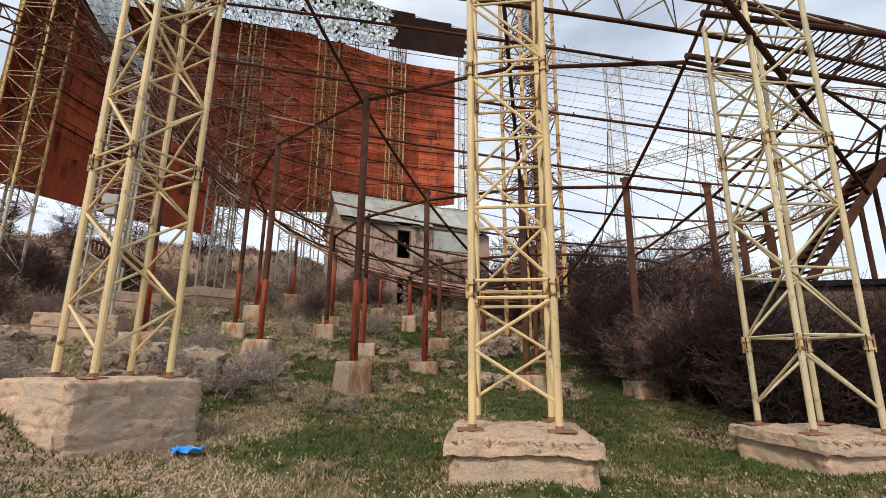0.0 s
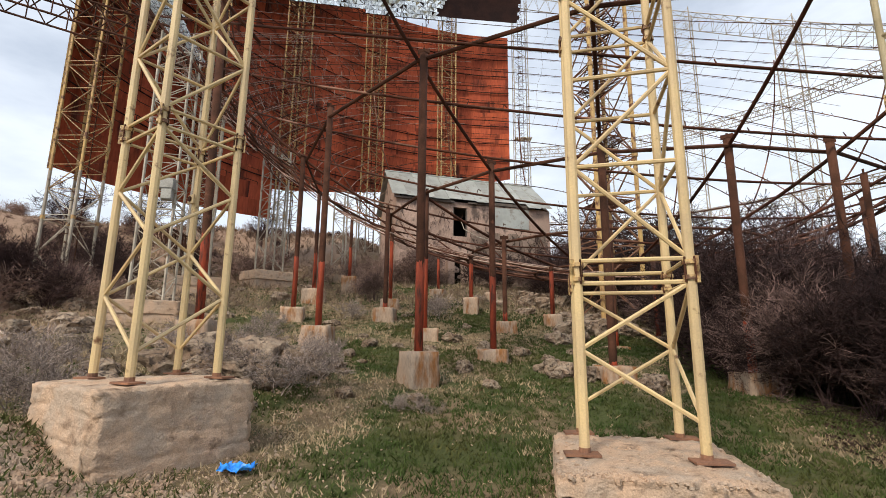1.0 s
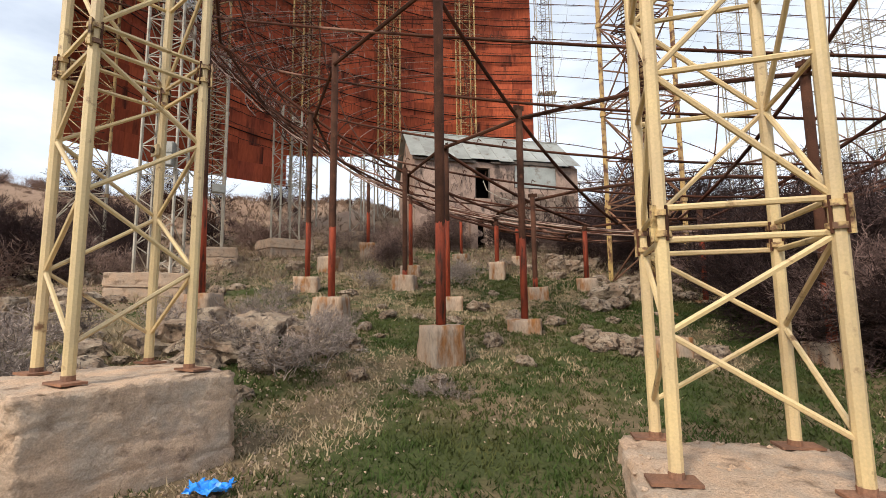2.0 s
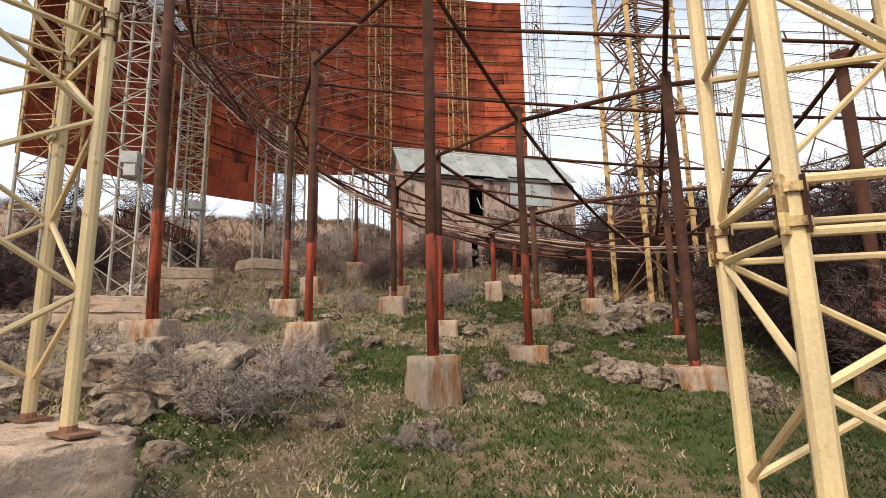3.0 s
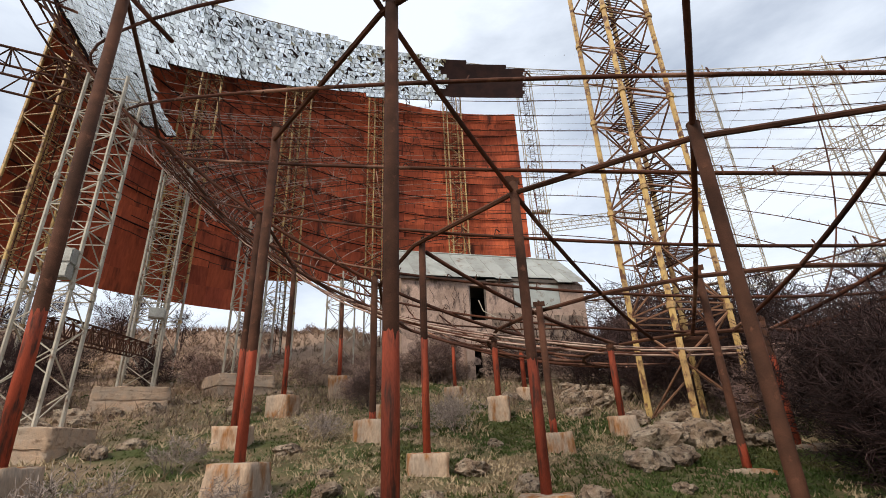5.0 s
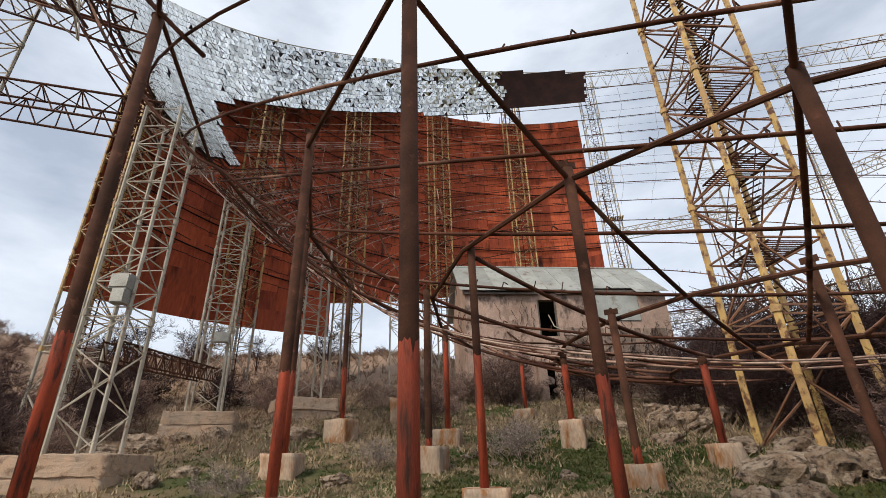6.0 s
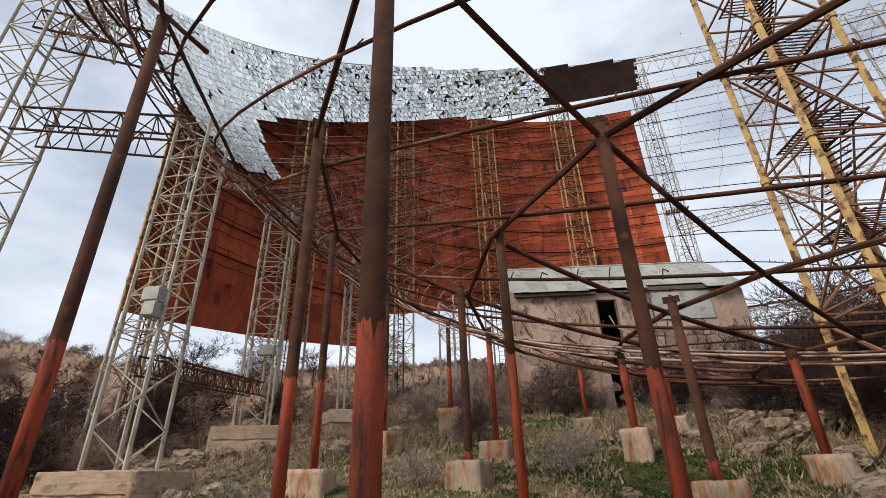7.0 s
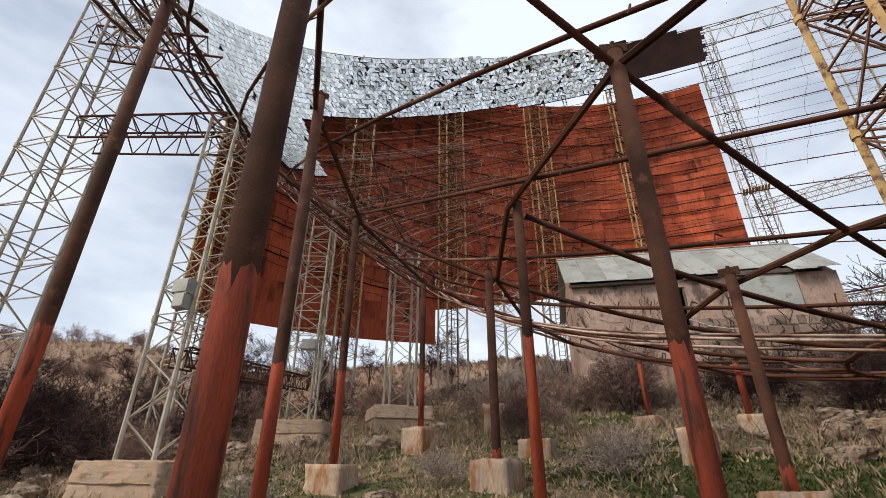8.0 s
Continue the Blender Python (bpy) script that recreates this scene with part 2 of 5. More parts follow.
def ground_z(x, y, rough=True):
    """Nearly level at first, then a hillside that climbs away and to the left, to a crest."""
    xe, ye = min(max(x, -30.0), 20.0), min(max(y, -12.0), 44.0)
    s = math.sqrt((ye - 9) ** 2 + 16) + (ye - 9)
    z = -0.0626 - 0.057 * xe + 0.1051 * s - 0.0007 * xe * s
    d, left = math.hypot(x, y - 6), math.degrees(math.atan2(-x, y - 6))
    if d > 24:
        side = ease(left, 2, 22) * (1 - ease(left, 95, 140))
        z += side * (ease(d, 30, 62) * (13.4 + 3.2 * ease(left, 52, 66) + 2.2 * (1 - ease(left, 22, 32)) - z) * 0.92 - ease(d, 66, 170) * 16)
        z -= (1 - side) * ease(d, 45, 200) * 5
    z += 0.22 * math.exp(-(((x - 1.2) / 1.4) ** 2 + ((y - 5.9) / 0.9) ** 2)) + 0.42 * math.exp(-(((x - 5.8) / 2.0) ** 2 + ((y - 6.5) / 1.5) ** 2)) + 0.2 * math.exp(-(((x + 6.6) / 1.2) ** 2 + ((y - 6.6) / 1.0) ** 2))
    z += 0.48 * math.exp(-(((x + 5.7) / 1.1) ** 2 + ((y - 5.9) / 0.95) ** 2))
    z += 0.32 * math.exp(-(((x + 1.0) / 2.0) ** 2 + ((y - 24.0) / 2.6) ** 2))
    z += 0.5 * math.exp(-(((x + 5.9) / 1.7) ** 2 + ((y - 11.4) / 1.5) ** 2))
    if rough:
        z += 0.10 * noise.noise(Vector((x * 0.35, y * 0.35, 3.0))) + 0.05 * noise.noise(Vector((x * 1.1, y * 1.1, 7.0)))
        z += 0.03 * noise.noise(Vector((x * 3.1, y * 3.1, 1.0)))
        if d > 26:
            z += 0.9 * noise.noise(Vector((x * 0.06, y * 0.06, 9.0))) * ease(d, 26, 50)
    return z


def spread(a, b, step, far, n):
    mid = list(np.arange(a, b, step))
    g = [(i / n) ** 2.6 * far for i in range(1, n + 1)]
    return [a - v for v in reversed(g)] + mid + [mid[-1] + v for v in g]


GX, GY = spread(-14, 11, 0.22, 900, 34), spread(-2, 30, 0.22, 900, 34)
gv = [(x, y, ground_z(x, y)) for y in GY for x in GX]
gf = [(j * len(GX) + i, j * len(GX) + i + 1, (j + 1) * len(GX) + i + 1, (j + 1) * len(GX) + i) for j in range(len(GY) - 1) for i in range(len(GX) - 1)]
GROUND = mat("grassy_soil", (0.062, 0.072, 0.025), (0.17, 0.122, 0.073), 0.97, 0, 0.55, (0.42, 0.60), fine=22, bump=0.9, third=(0.25, 0.16, 0.10), third_at=(0.62, 0.74), third_scale=0.9, bump_scale=14.0, dist=0.05)
_n, _l = GROUND.node_tree.nodes, GROUND.node_tree.links
_b = _n["Principled BSDF"]
_src = _b.inputs["Base Color"].links[0].from_socket
_co, _sep = _n.new("ShaderNodeTexCoord"), _n.new("ShaderNodeSeparateXYZ")
_ns = _n.new("ShaderNodeTexNoise")
_ns.inputs["Scale"].default_value, _ns.inputs["Detail"].default_value = 0.16, 6.0
_ns2 = _n.new("ShaderNodeTexNoise")
_ns2.inputs["Scale"].default_value, _ns2.inputs["Detail"].default_value = 5.0, 6.0
_a = _n.new("ShaderNodeMath")
_a.operation = "MULTIPLY_ADD"
_a.inputs[1].default_value = 14.0
_r = _n.new("ShaderNodeMapRange")
_r.inputs["From Min"].default_value, _r.inputs["From Max"].default_value = -2.0, -9.0
_c = _n.new("ShaderNodeMix")
_c.data_type = "RGBA"
_c.inputs["A"].default_value, _c.inputs["B"].default_value = (0.41, 0.28, 0.195, 1), (0.24, 0.165, 0.115, 1)
_m = _n.new("ShaderNodeMix")
_m.data_type = "RGBA"
_l.new(_co.outputs["Object"], _sep.inputs["Vector"])
_l.new(_co.outputs["Object"], _ns.inputs["Vector"])
_l.new(_co.outputs["Object"], _ns2.inputs["Vector"])
_l.new(_ns.outputs["Fac"], _a.inputs[0])
_l.new(_sep.outputs["X"], _a.inputs[2])
_l.new(_a.outputs["Value"], _r.inputs["Value"])
_l.new(_ns2.outputs["Fac"], _c.inputs["Factor"])
_l.new(_r.outputs["Result"], _m.inputs["Factor"])
_l.new(_src, _m.inputs["A"])
_l.new(_c.outputs["Result"], _m.inputs["B"])
_l.new(_m.outputs["Result"], _b.inputs["Base Color"])
ground = raw("ground", gv, gf, GROUND, smooth=True)
tagged(ground, "sloping ground of short green grass and dry brown soil", "ground", kind="structure")

# ---- the spherical bowl: its axis, rings and rim ----
CX, CY, CZ, RAD = 4.5, 23.85, 29.38, 24.6
TA, TB, RIM = 0.165, -0.69, 8.0
TN = Vector((TA, TB, 1.0))
TLEN = TN.length
TN.normalize()
TK = CZ + TA * CX + TB * CY
TU = Vector((1, 0, 0)) - TN * TN.x
TU.normalize()
TV = TN.cross(TU)


def bowl(r, az):
    a = radians(az)
    return Vector((CX + r * math.cos(a), CY + r * math.sin(a), CZ - math.sqrt(max(0, RAD * RAD - r * r))))


def tilt_level(p):
    return p[2] + TA * p[0] + TB * p[1]


def tilted(k, phi, out=0.0):
    """The point of the sphere on the tilted ring k at phi degrees, out metres outside the sphere."""
    s = (k - TK) / TLEN
    rr = math.sqrt(max(0, RAD * RAD - s * s))
    d = TN * s + (TU * math.cos(radians(phi)) + TV * math.sin(radians(phi))) * rr
    return Vector((CX, CY, CZ)) + d * ((RAD + out) / RAD)


def rim_k(phi):
    """The level of the rim round the dish: high at the back, low in front."""
    phi %= 360
    if phi > 340:
        phi -= 360
    if phi < 94:
        return max(4.3, 6.6 - (94 - phi) * 0.03)
    if phi < 150:
        return 6.6 + (phi - 94) / 56 * 2.45
    return 9.05 if phi < 205 else max(4.3, 9.05 - (phi - 205) * 0.28)


def ring_out(k, phi):
    phi %= 360
    return 0.17 if (k > 2.2 and 92 < phi < 216) or (k > -2.6 and 190 < phi < 217) else 0.0


frame_bowl = empty("bowl_frame", Matrix(), "spherical dish frame of rusted steel pipes carried on posts", "dish frame")
k = RIM
while k > -15.5:
    s = Soup()
    if k > 5:
        f0 = 126 if k > 7 else 84
        s.line([tilted(k, f0 + 4 * i, ring_out(k, f0 + 4 * i)) for i in range((210 - f0) // 4)], 0.036, 6)
    else:
        s.line([tilted(k, 5 * i, ring_out(k, 5 * i)) for i in range(72)], 0.036, 6, True)
    ring = s.make("ring_pipe", PIPE, frame_bowl, smooth=True)
    c = Soup()
    for i in range(150):
        if random.random() < 0.72 and (k < 5 or 60 < i * 2.4 < 216) and not ring_out(k, i * 2.4):
            p = tilted(k, i * 2.4 + random.uniform(-0.3, 0.3))
            inward = (Vector((CX, CY, CZ)) - p).normalized()
            tip = p + inward * random.uniform(0.14, 0.24) + TN * random.uniform(-0.05, 0.05)
            c.tube(p - inward * 0.05, tip, 0.014, 4)
            if random.random() < 0.5:
                c.tube(tip, tip + inward.orthogonal() * 0.09, 0.013, 4)
    c.make("clip", PIPE, ring)["kind"] = "stuff"
    k -= 1.85
AZ0, AZS = 149.1, 18.1
for i in range(20):
    az = AZ0 + AZS * i
    pts, r = [], 3.2
    while r < 24.4:
        p = bowl(r, az)
        if tilt_level(p) > (RIM + 0.2 if 40 < az % 360 < 210 else 4.6):
            break
        if 95 < az % 360 < 215 and tilt_level(p) > (2.0 if az % 360 < 180 else -2.6):
            p += (p - Vector((CX, CY, CZ))).normalized() * 0.2
        pts.append(p)
        r += 0.6
    broken = [[p for p in pts if math.hypot(p.x - CX, p.y - CY) < 10.2], [p for p in pts if math.hypot(p.x - CX, p.y - CY) > 15.4]] if i == 4 else [pts]
    for run in broken:
        if len(run) > 1:
            Soup().line([p - Vector((0, 0, 0.05)) for p in run], 0.05, 6).make("radial_pipe", PIPE, frame_bowl, smooth=True)
for r in (3.3, 6.5, 10.1, 13.55, 16.8):
    az = [AZ0 + AZS * i for i in range(20)]
    pts = [bowl(r, a) for a in az]
    Soup().line([p - Vector((0, 0, 0.06)) for p in pts], 0.052, 6, True).make("main_ring_pipe", BARE, frame_bowl)


for kk, out, rad in ((-9.5, 0.14, 0.03), (-9.8, 0.1, 0.036), (-10.1, 0.16, 0.034)):
    Soup().line([tilted(kk + 0.05 * math.sin(q), 205 + 4 * q, out) for q in range(24)], rad, 6).make("edge_pipe", LITPIPE, frame_bowl, "pale pinkish pipe", True)
wires = Soup()
for i in range(9):
    phi = 18 + 8.5 * i
    wires.line([tilted(-9.0 + 1.2 * j, phi + 0.5 * math.sin(j * 1.7 + i), 0.0) for j in range(12)], 0.011, 4)
for i in range(12):
    kk = 3.3 - 0.93 * i
    wires.line([tilted(kk, 8 + 4.5 * j, 0.02 + 0.03 * (j % 2)) for j in range(20)], 0.012, 4)
wires.make("wire_net", PIPE, frame_bowl, "thin dark wires across the dish")["kind"] = "stuff"

# ---- rim truss ----
rim_truss = empty("rim_truss", Matrix(), "pale painted lattice truss running round the rim of the dish", "truss")
for dk, out in ((0.0, 0.25), (0.0, 1.5), (-1.6, 0.9)):
    Soup().line([tilted(rim_k(-20 + 4 * i) + dk, -20 + 4 * i, out) for i in range(61)], 0.042, 5).make("chord", PALE, rim_truss, smooth=True)
for kk, out in ((4.3, 0.12), (4.3, 0.9), (3.5, 0.5)):
    Soup().line([tilted(kk, 220 + 4 * i, out) for i in range(31)], 0.055, 5).make("chord", BARE, rim_truss, smooth=True)
web = Soup()
for i in range(120):
    a, b, c = 3 * i, 3 * i + 1.5, 3 * i + 3
    near = 220 <= a < 340
    kr, ko, o1, o2, o3 = (4.3, 3.5, 0.12, 0.9, 0.5) if near else (rim_k(b), rim_k(b) - 1.6, 0.25, 1.5, 0.9)
    web.tube(tilted(kr, a, o1), tilted(kr, b, o2), 0.018, 4).tube(tilted(kr, b, o2), tilted(kr, c, o1), 0.018, 4)
    web.tube(tilted(kr, a, o1), tilted(ko, b, o3), 0.018, 4).tube(tilted(ko, b, o3), tilted(kr, c, o1), 0.018, 4)
    web.tube(tilted(kr, a, o2), tilted(ko, b, o3), 0.018, 4).tube(tilted(ko, b, o3), tilted(kr, c, o2), 0.018, 4)
web.make("lattice", PALE, rim_truss)["kind"] = "stuff"


# ---- lattice towers ----
def lattice_tower(x, y, z0, z1, side, turn, paint, leg_r, label, group, first=3.4, section=3.4, bay=0.70, fine=False, brace_r=None, lower=None, split=None, name="lattice_tower", single=False, brace_paint=None):
    """A square lattice tower in flanged sections; fine: every brace is a mesh of its own."""
    t = empty(name, pose(x, y, 0, 0, 0, turn), label, "tower", group)
    h = side / 2
    corner = [Vector((sx * h, sy * h, 0)) for sx, sy in ((-1, -1), (1, -1), (1, 1), (-1, 1))]
    br = brace_r or leg_r * 0.5
    up = lambda v, z: Vector((v.x, v.y, z))
    joints = [z0]
    z = z0 + first
    while z < z1 - 0.5:
        joints.append(z)
        z += section
    joints.append(z1)
    for c in corner:
        if split:
            Soup().tube(up(c, z0), up(c, split), leg_r, 8).make("leg", lower, t, smooth=False)
            Soup().tube(up(c, split), up(c, z1), leg_r, 8).make("leg", paint, t)
        else:
            Soup().tube(up(c, z0), up(c, z1), leg_r, 10 if fine else 6).make("leg", paint, t, smooth=False)
    for i in range(4):
        a, b = corner[i], corner[(i + 1) % 4]
        face_lo, face = Soup(), Soup()
        for s in range(len(joints) - 1):
            lo, hi = joints[s] + (0.34 if fine and not s else 0.12), joints[s + 1] - 0.12
            n = max(1, round((hi - lo) / (1.05 if fine and s else bay)))
            for j in range(n):
                za, zb = lo + (hi - lo) * j / n, lo + (hi - lo) * (j + 1) / n
                p, q = (a, b) if (j + i) % 2 else (b, a)
                bars = [(up(p, za), up(q, zb))]
                if j and s:
                    bars.append((up(a, za), up(b, za)))
                if j in (0, n - 1):
                    zz = lo if j == 0 else hi
                    if s or j:
                        bars.append((up(a, zz), up(b, zz)))
                for u, v in bars:
                    if fine or single:
                        d = (v - u).normalized() * leg_r * 0.8
                        Soup().tube(u + d, v - d, br, 6 if fine else 4).make("brace", brace_paint or (lower if split and zb < split else paint), t)
                    else:
                        (face_lo if split and zb < split else face).tube(u, v, br, 4)
        if face.f:
            face.make("face_bracing", brace_paint or paint, t)["kind"] = "stuff"
        if face_lo.f:
            face_lo.make("face_bracing", lower, t)["kind"] = "stuff"
    for z in joints[1:-1]:
        for c in corner:
            if not fine:
                Soup().tube(up(c, z - 0.09), up(c, z + 0.09), leg_r * 1.35, 8).make("flange", paint, t)
                continue
            for e in (-1, 1):
                Soup().tube(up(c, z + e * 0.055), up(c, z + e * 0.10), leg_r * 1.4, 12).make("flange", YRUST, t)
                out = Vector((c.x, c.y, 0)).normalized()
                Soup().box(Matrix.Translation(up(c, z + e * 0.05) + out * leg_r * 1.25) @ pose(0, 0, 0, 0, 0, 45 if c.x * c.y > 0 else -45), leg_r * 1.1, 0.025, 0.17).make("lug", YRUST, t)
            for q in range(4):
                o = Vector((math.cos(q * 1.571 + 0.6), math.sin(q * 1.571 + 0.6), 0)) * leg_r * 1.22
                Soup().tube(up(c, z - 0.13) + o, up(c, z + 0.13) + o, 0.012, 5).make("bolt", BARE, t, "rusted bolt")
    if fine:
        for c in corner:
            Soup().box(Matrix.Translation(up(c * 1.05, z0 + 0.012)) @ pose(0, 0, 0, 0, 0, 8), 0.34, 0.2, 0.022).make("base_plate", RUSTPLATE, t, "rusted steel base plate")
            Soup().tube(up(c, z0 + 0.02), up(c, z0 + 0.07), leg_r * 1.06, 10).make("rust_collar", RUSTPLATE, t, "rusted foot of the leg")
    return t


def slab_mesh(sx, sy, h, seed, taper, worn=1.0, fissures=()):
    bm = bmesh.new()
    bmesh.ops.create_cube(bm, size=1.0)
    bmesh.ops.subdivide_edges(bm, edges=bm.edges[:], cuts=46 if fissures else 30 if max(sx, sy) > 1.2 else 7, use_grid_fill=True)
    for v in bm.verts:
        w = 1 + taper * (0.5 - v.co.z)
        v.co = Vector((v.co.x * sx * w, v.co.y * sy * w, (v.co.z - 0.5) * h))
        q = v.co * 2.2 + Vector((seed * 7.1, seed * 3.3, 0))
        edge = sum((abs(v.co.x) > sx * 0.48, abs(v.co.y) > sy * 0.48, v.co.z > -h * 0.02))
        wear = (0.03 if edge < 2 else 0.075) * (1 if sx > 1.2 else 0.6) * worn
        v.co += noise.noise_vector(q) * wear + noise.noise_vector(q * 3.1) * wear * 0.5 + noise.noise_vector(q * 7.0) * 0.014 + noise.noise_vector(q * 17.0) * 0.005
        for zc in fissures:
            wave = v.co.z - zc * h - 0.07 * noise.noise(Vector((v.co.x * 1.3, v.co.y * 1.3, zc * 9))) - 0.02 * noise.noise(Vector((v.co.x * 7, v.co.y * 7, zc)))
            if abs(wave) < 0.016 and noise.noise(Vector((v.co.x * 1.1 + zc * 5, v.co.y * 1.1, zc))) > -0.12:
                v.co.x, v.co.y = v.co.x * 0.982, v.co.y * 0.982
        if edge >= 2:
            g = (0.03 if sx > 1.2 else 0.008) * worn
            v.co -= Vector((math.copysign(g, v.co.x), math.copysign(g, v.co.y), g))
    for f in bm.faces:
        f.smooth = True
    return bm


def slab(name, x, y, top, sx, sy, turn, label, group="", seed=0, taper=0.06, layers=1, material=None):
    """A rough cast block, poured in layers and worn at its edges; its foot reaches into the ground."""
    h = top - (ground_z(x, y) - 0.35)
    if layers == 1:
        ob = part(name, slab_mesh(sx, sy, h, seed, taper, 1.0 if sx < 1.2 else 0.9, (-0.2, -0.42, -0.62) if sx > 1.2 else ()), material or CONCRETE)
        ob.matrix_basis = pose(x, y, top, 0, 0, turn)
        return tagged(ob, label, "concrete block", group)
    ob = empty(name, pose(x, y, top, 0, 0, turn), label, "concrete block", group)
    rnd, z = random.Random(seed), 0.0
    Soup().box(Matrix.Translation((0, 0, -h / 2 - 0.03)), sx * 0.97, sy * 0.97, h - 0.06).make("core", CONCRETE, ob)
    for i in range(layers):
        d = (h / layers) * (rnd.uniform(0.85, 1.1) if i < layers - 1 else 2.0)
        c = part("course", slab_mesh(sx * rnd.uniform(0.995, 1.005), sy * rnd.uniform(0.995, 1.005), d - 0.006, seed + i * 0.05, 0.03, 0.9 if i == 0 else 0.3), CONCRETE, ob)
        c.matrix_basis = pose(rnd.uniform(-0.015, 0.015), rnd.uniform(-0.015, 0.015), z, rnd.uniform(-0.5, 0.5), rnd.uniform(-0.8, 0.8), rnd.uniform(-0.6, 0.6))
        z -= d
    return ob


def capped_block(x, y, top, sx, sy, turn, seed):
    """A low block whose rough top crust overhangs a crumbling body, with loose crumbs on it."""
    ob = empty("tower_footing", pose(x, y, top, 0, 0, turn), "low crumbling concrete block under a yellow tower", "concrete block", "tower footings")
    h, rnd = top - (ground_z(x, y) - 0.35), random.Random(seed)
    bm = slab_mesh(sx, sy, 0.17, seed, 0.02, 0.9)
    for v in bm.verts:
        v.co.z += 0.014 * noise.noise(v.co * 14.0)
        v.co += noise.noise_vector(v.co * 9.0 + Vector((seed, 0, 0))) * 0.02
    part("crust", bm, CONCRETE, ob, "rough top crust")
    body = part("body", slab_mesh(sx * 0.94, sy * 0.94, h - 0.13, seed + 0.4, 0.05, 1.1), CONCRETE, ob)
    body.matrix_basis = Matrix.Translation((0, 0, -0.13))
    crumbs = Soup()
    for i in range(520):
        u, w = rnd.uniform(-0.5, 0.5) * sx * 0.97, rnd.choice((rnd.uniform(-0.5, 0.5), -0.47 + rnd.gauss(0, 0.03))) * sy * 0.97
        k = rnd.uniform(0.008, 0.026)
        crumbs.box(pose(u, w, -0.015, rnd.uniform(0, 90), rnd.uniform(0, 90), rnd.uniform(0, 90)), k * 2, k * 1.6, k * 1.2)
    crumbs.make("loose_crumb", CONCRETE, ob)["kind"] = "stuff"
    return ob


near_label = "yellow painted tubular steel lattice tower on a concrete block"
TOWERS = [(-4.76, 7.26, 1.38, 13.6, -28, 3.25, 1.03), (1.05, 7.1, 0.79, 12.2, -7, 1.82, 1.1), (5.96, 8.13, 0.66, 8.4, 5, 1.31, 1.12)]
for x, y, z0, z1, turn, first, wide in TOWERS:
    lattice_tower(x, y, z0, z1, wide, turn, FADED if x > 4 else YELLOW, 0.053 if x < 4 else 0.048, near_label, "towers of the near rim", first, bay=0.66, fine=True, brace_r=0.024)
slab("tower_footing", -4.72, 7.11, 1.37, 1.6, 1.85, -25, "large cracked concrete block under a yellow tower", "tower footings", seed=1)
capped_block(1.05, 6.78, 0.78, 1.76, 1.95, -5, 2)
capped_block(6.1, 7.95, 0.65, 2.2, 1.9, 6, 3)

for i, (x, y, zb, zt) in enumerate(((-12.7, 17.0, 3.15, 13.4), (-15.4, 23.2, 4.8, 14.4), (-13.5, 26.9, 5.6, 13.0), (-10.8, 31.8, 6.6, 11.8))):
    t = lattice_tower(x, y, zb, zt, 1.1, 20 + 17 * i, PALE, 0.055, "pale grey steel lattice tower under the dish", "inner dish towers", section=3.2, bay=0.75, brace_r=0.02, single=True)
    slab("tower_footing", x, y, zb, 2.4, 2.0, 20 + 17 * i, "pale concrete block under a lattice tower", "tower footings", seed=10 + i, layers=2)
for az in (23, 41, 59, 77, 95.5, 113.5, 131, 149, 167, 185, 201.2):
    r = 26.4 if az > 200 else 25.75
    x, y = CX + r * math.cos(radians(az)), CY + r * math.sin(radians(az))
    zg = ground_z(x, y)
    zt = rim_k(az) - TA * x - TB * y - 0.4
    lattice_tower(x, y, zg - 0.2, zt, 1.7 if az > 200 else 1.5, az, OCHRE if 100 < az < 200 else PALE, (0.072 if az < 200 else 0.06) if az > 100 else 0.045, "tall steel lattice tower holding up the dish rim", "rim towers", section=4.0, bay=1.35, brace_r=0.026 if az > 100 else 0.017, lower=PALE, split=(zg + 5.5) if 100 < az < 200 else None, single=az > 200, brace_paint=YRUST if 100 < az < 200 else None)
    if 90 < az < 200:
        tw = [o for o in scene.objects if o.get("group") == "rim towers"][-1]
        for sx in (-0.22, 0.22):
            Soup().tube((-0.3, sx, zg), (-0.3, sx, zt), 0.03, 4).make("ladder_rail", BARE, tw)
        lad = Soup()
        z = zg
        while z < zt:
            lad.tube((-0.3, -0.22, z), (-0.3, 0.22, z), 0.016, 4)
            if int(z * 10) % 3 == 0:
                lad.tube((-0.6, random.uniform(-0.6, 0.6), z), (0.5, random.uniform(-0.6, 0.6), z + random.uniform(-0.4, 0.9)), 0.02, 4)
            z += 0.3
        lad.make("ladder_lattice", BARE, tw)["kind"] = "stuff"

# ---- central tower ----
central = lattice_tower(4.45, 23.6, 2.75, 34, 2.1, 23, OCHRE, 0.105, "tall ochre steel lattice tower with inner stairs", "", section=4.2, bay=2.1, brace_r=0.036, name="central_tower", single=True, brace_paint=RUSTPLATE)

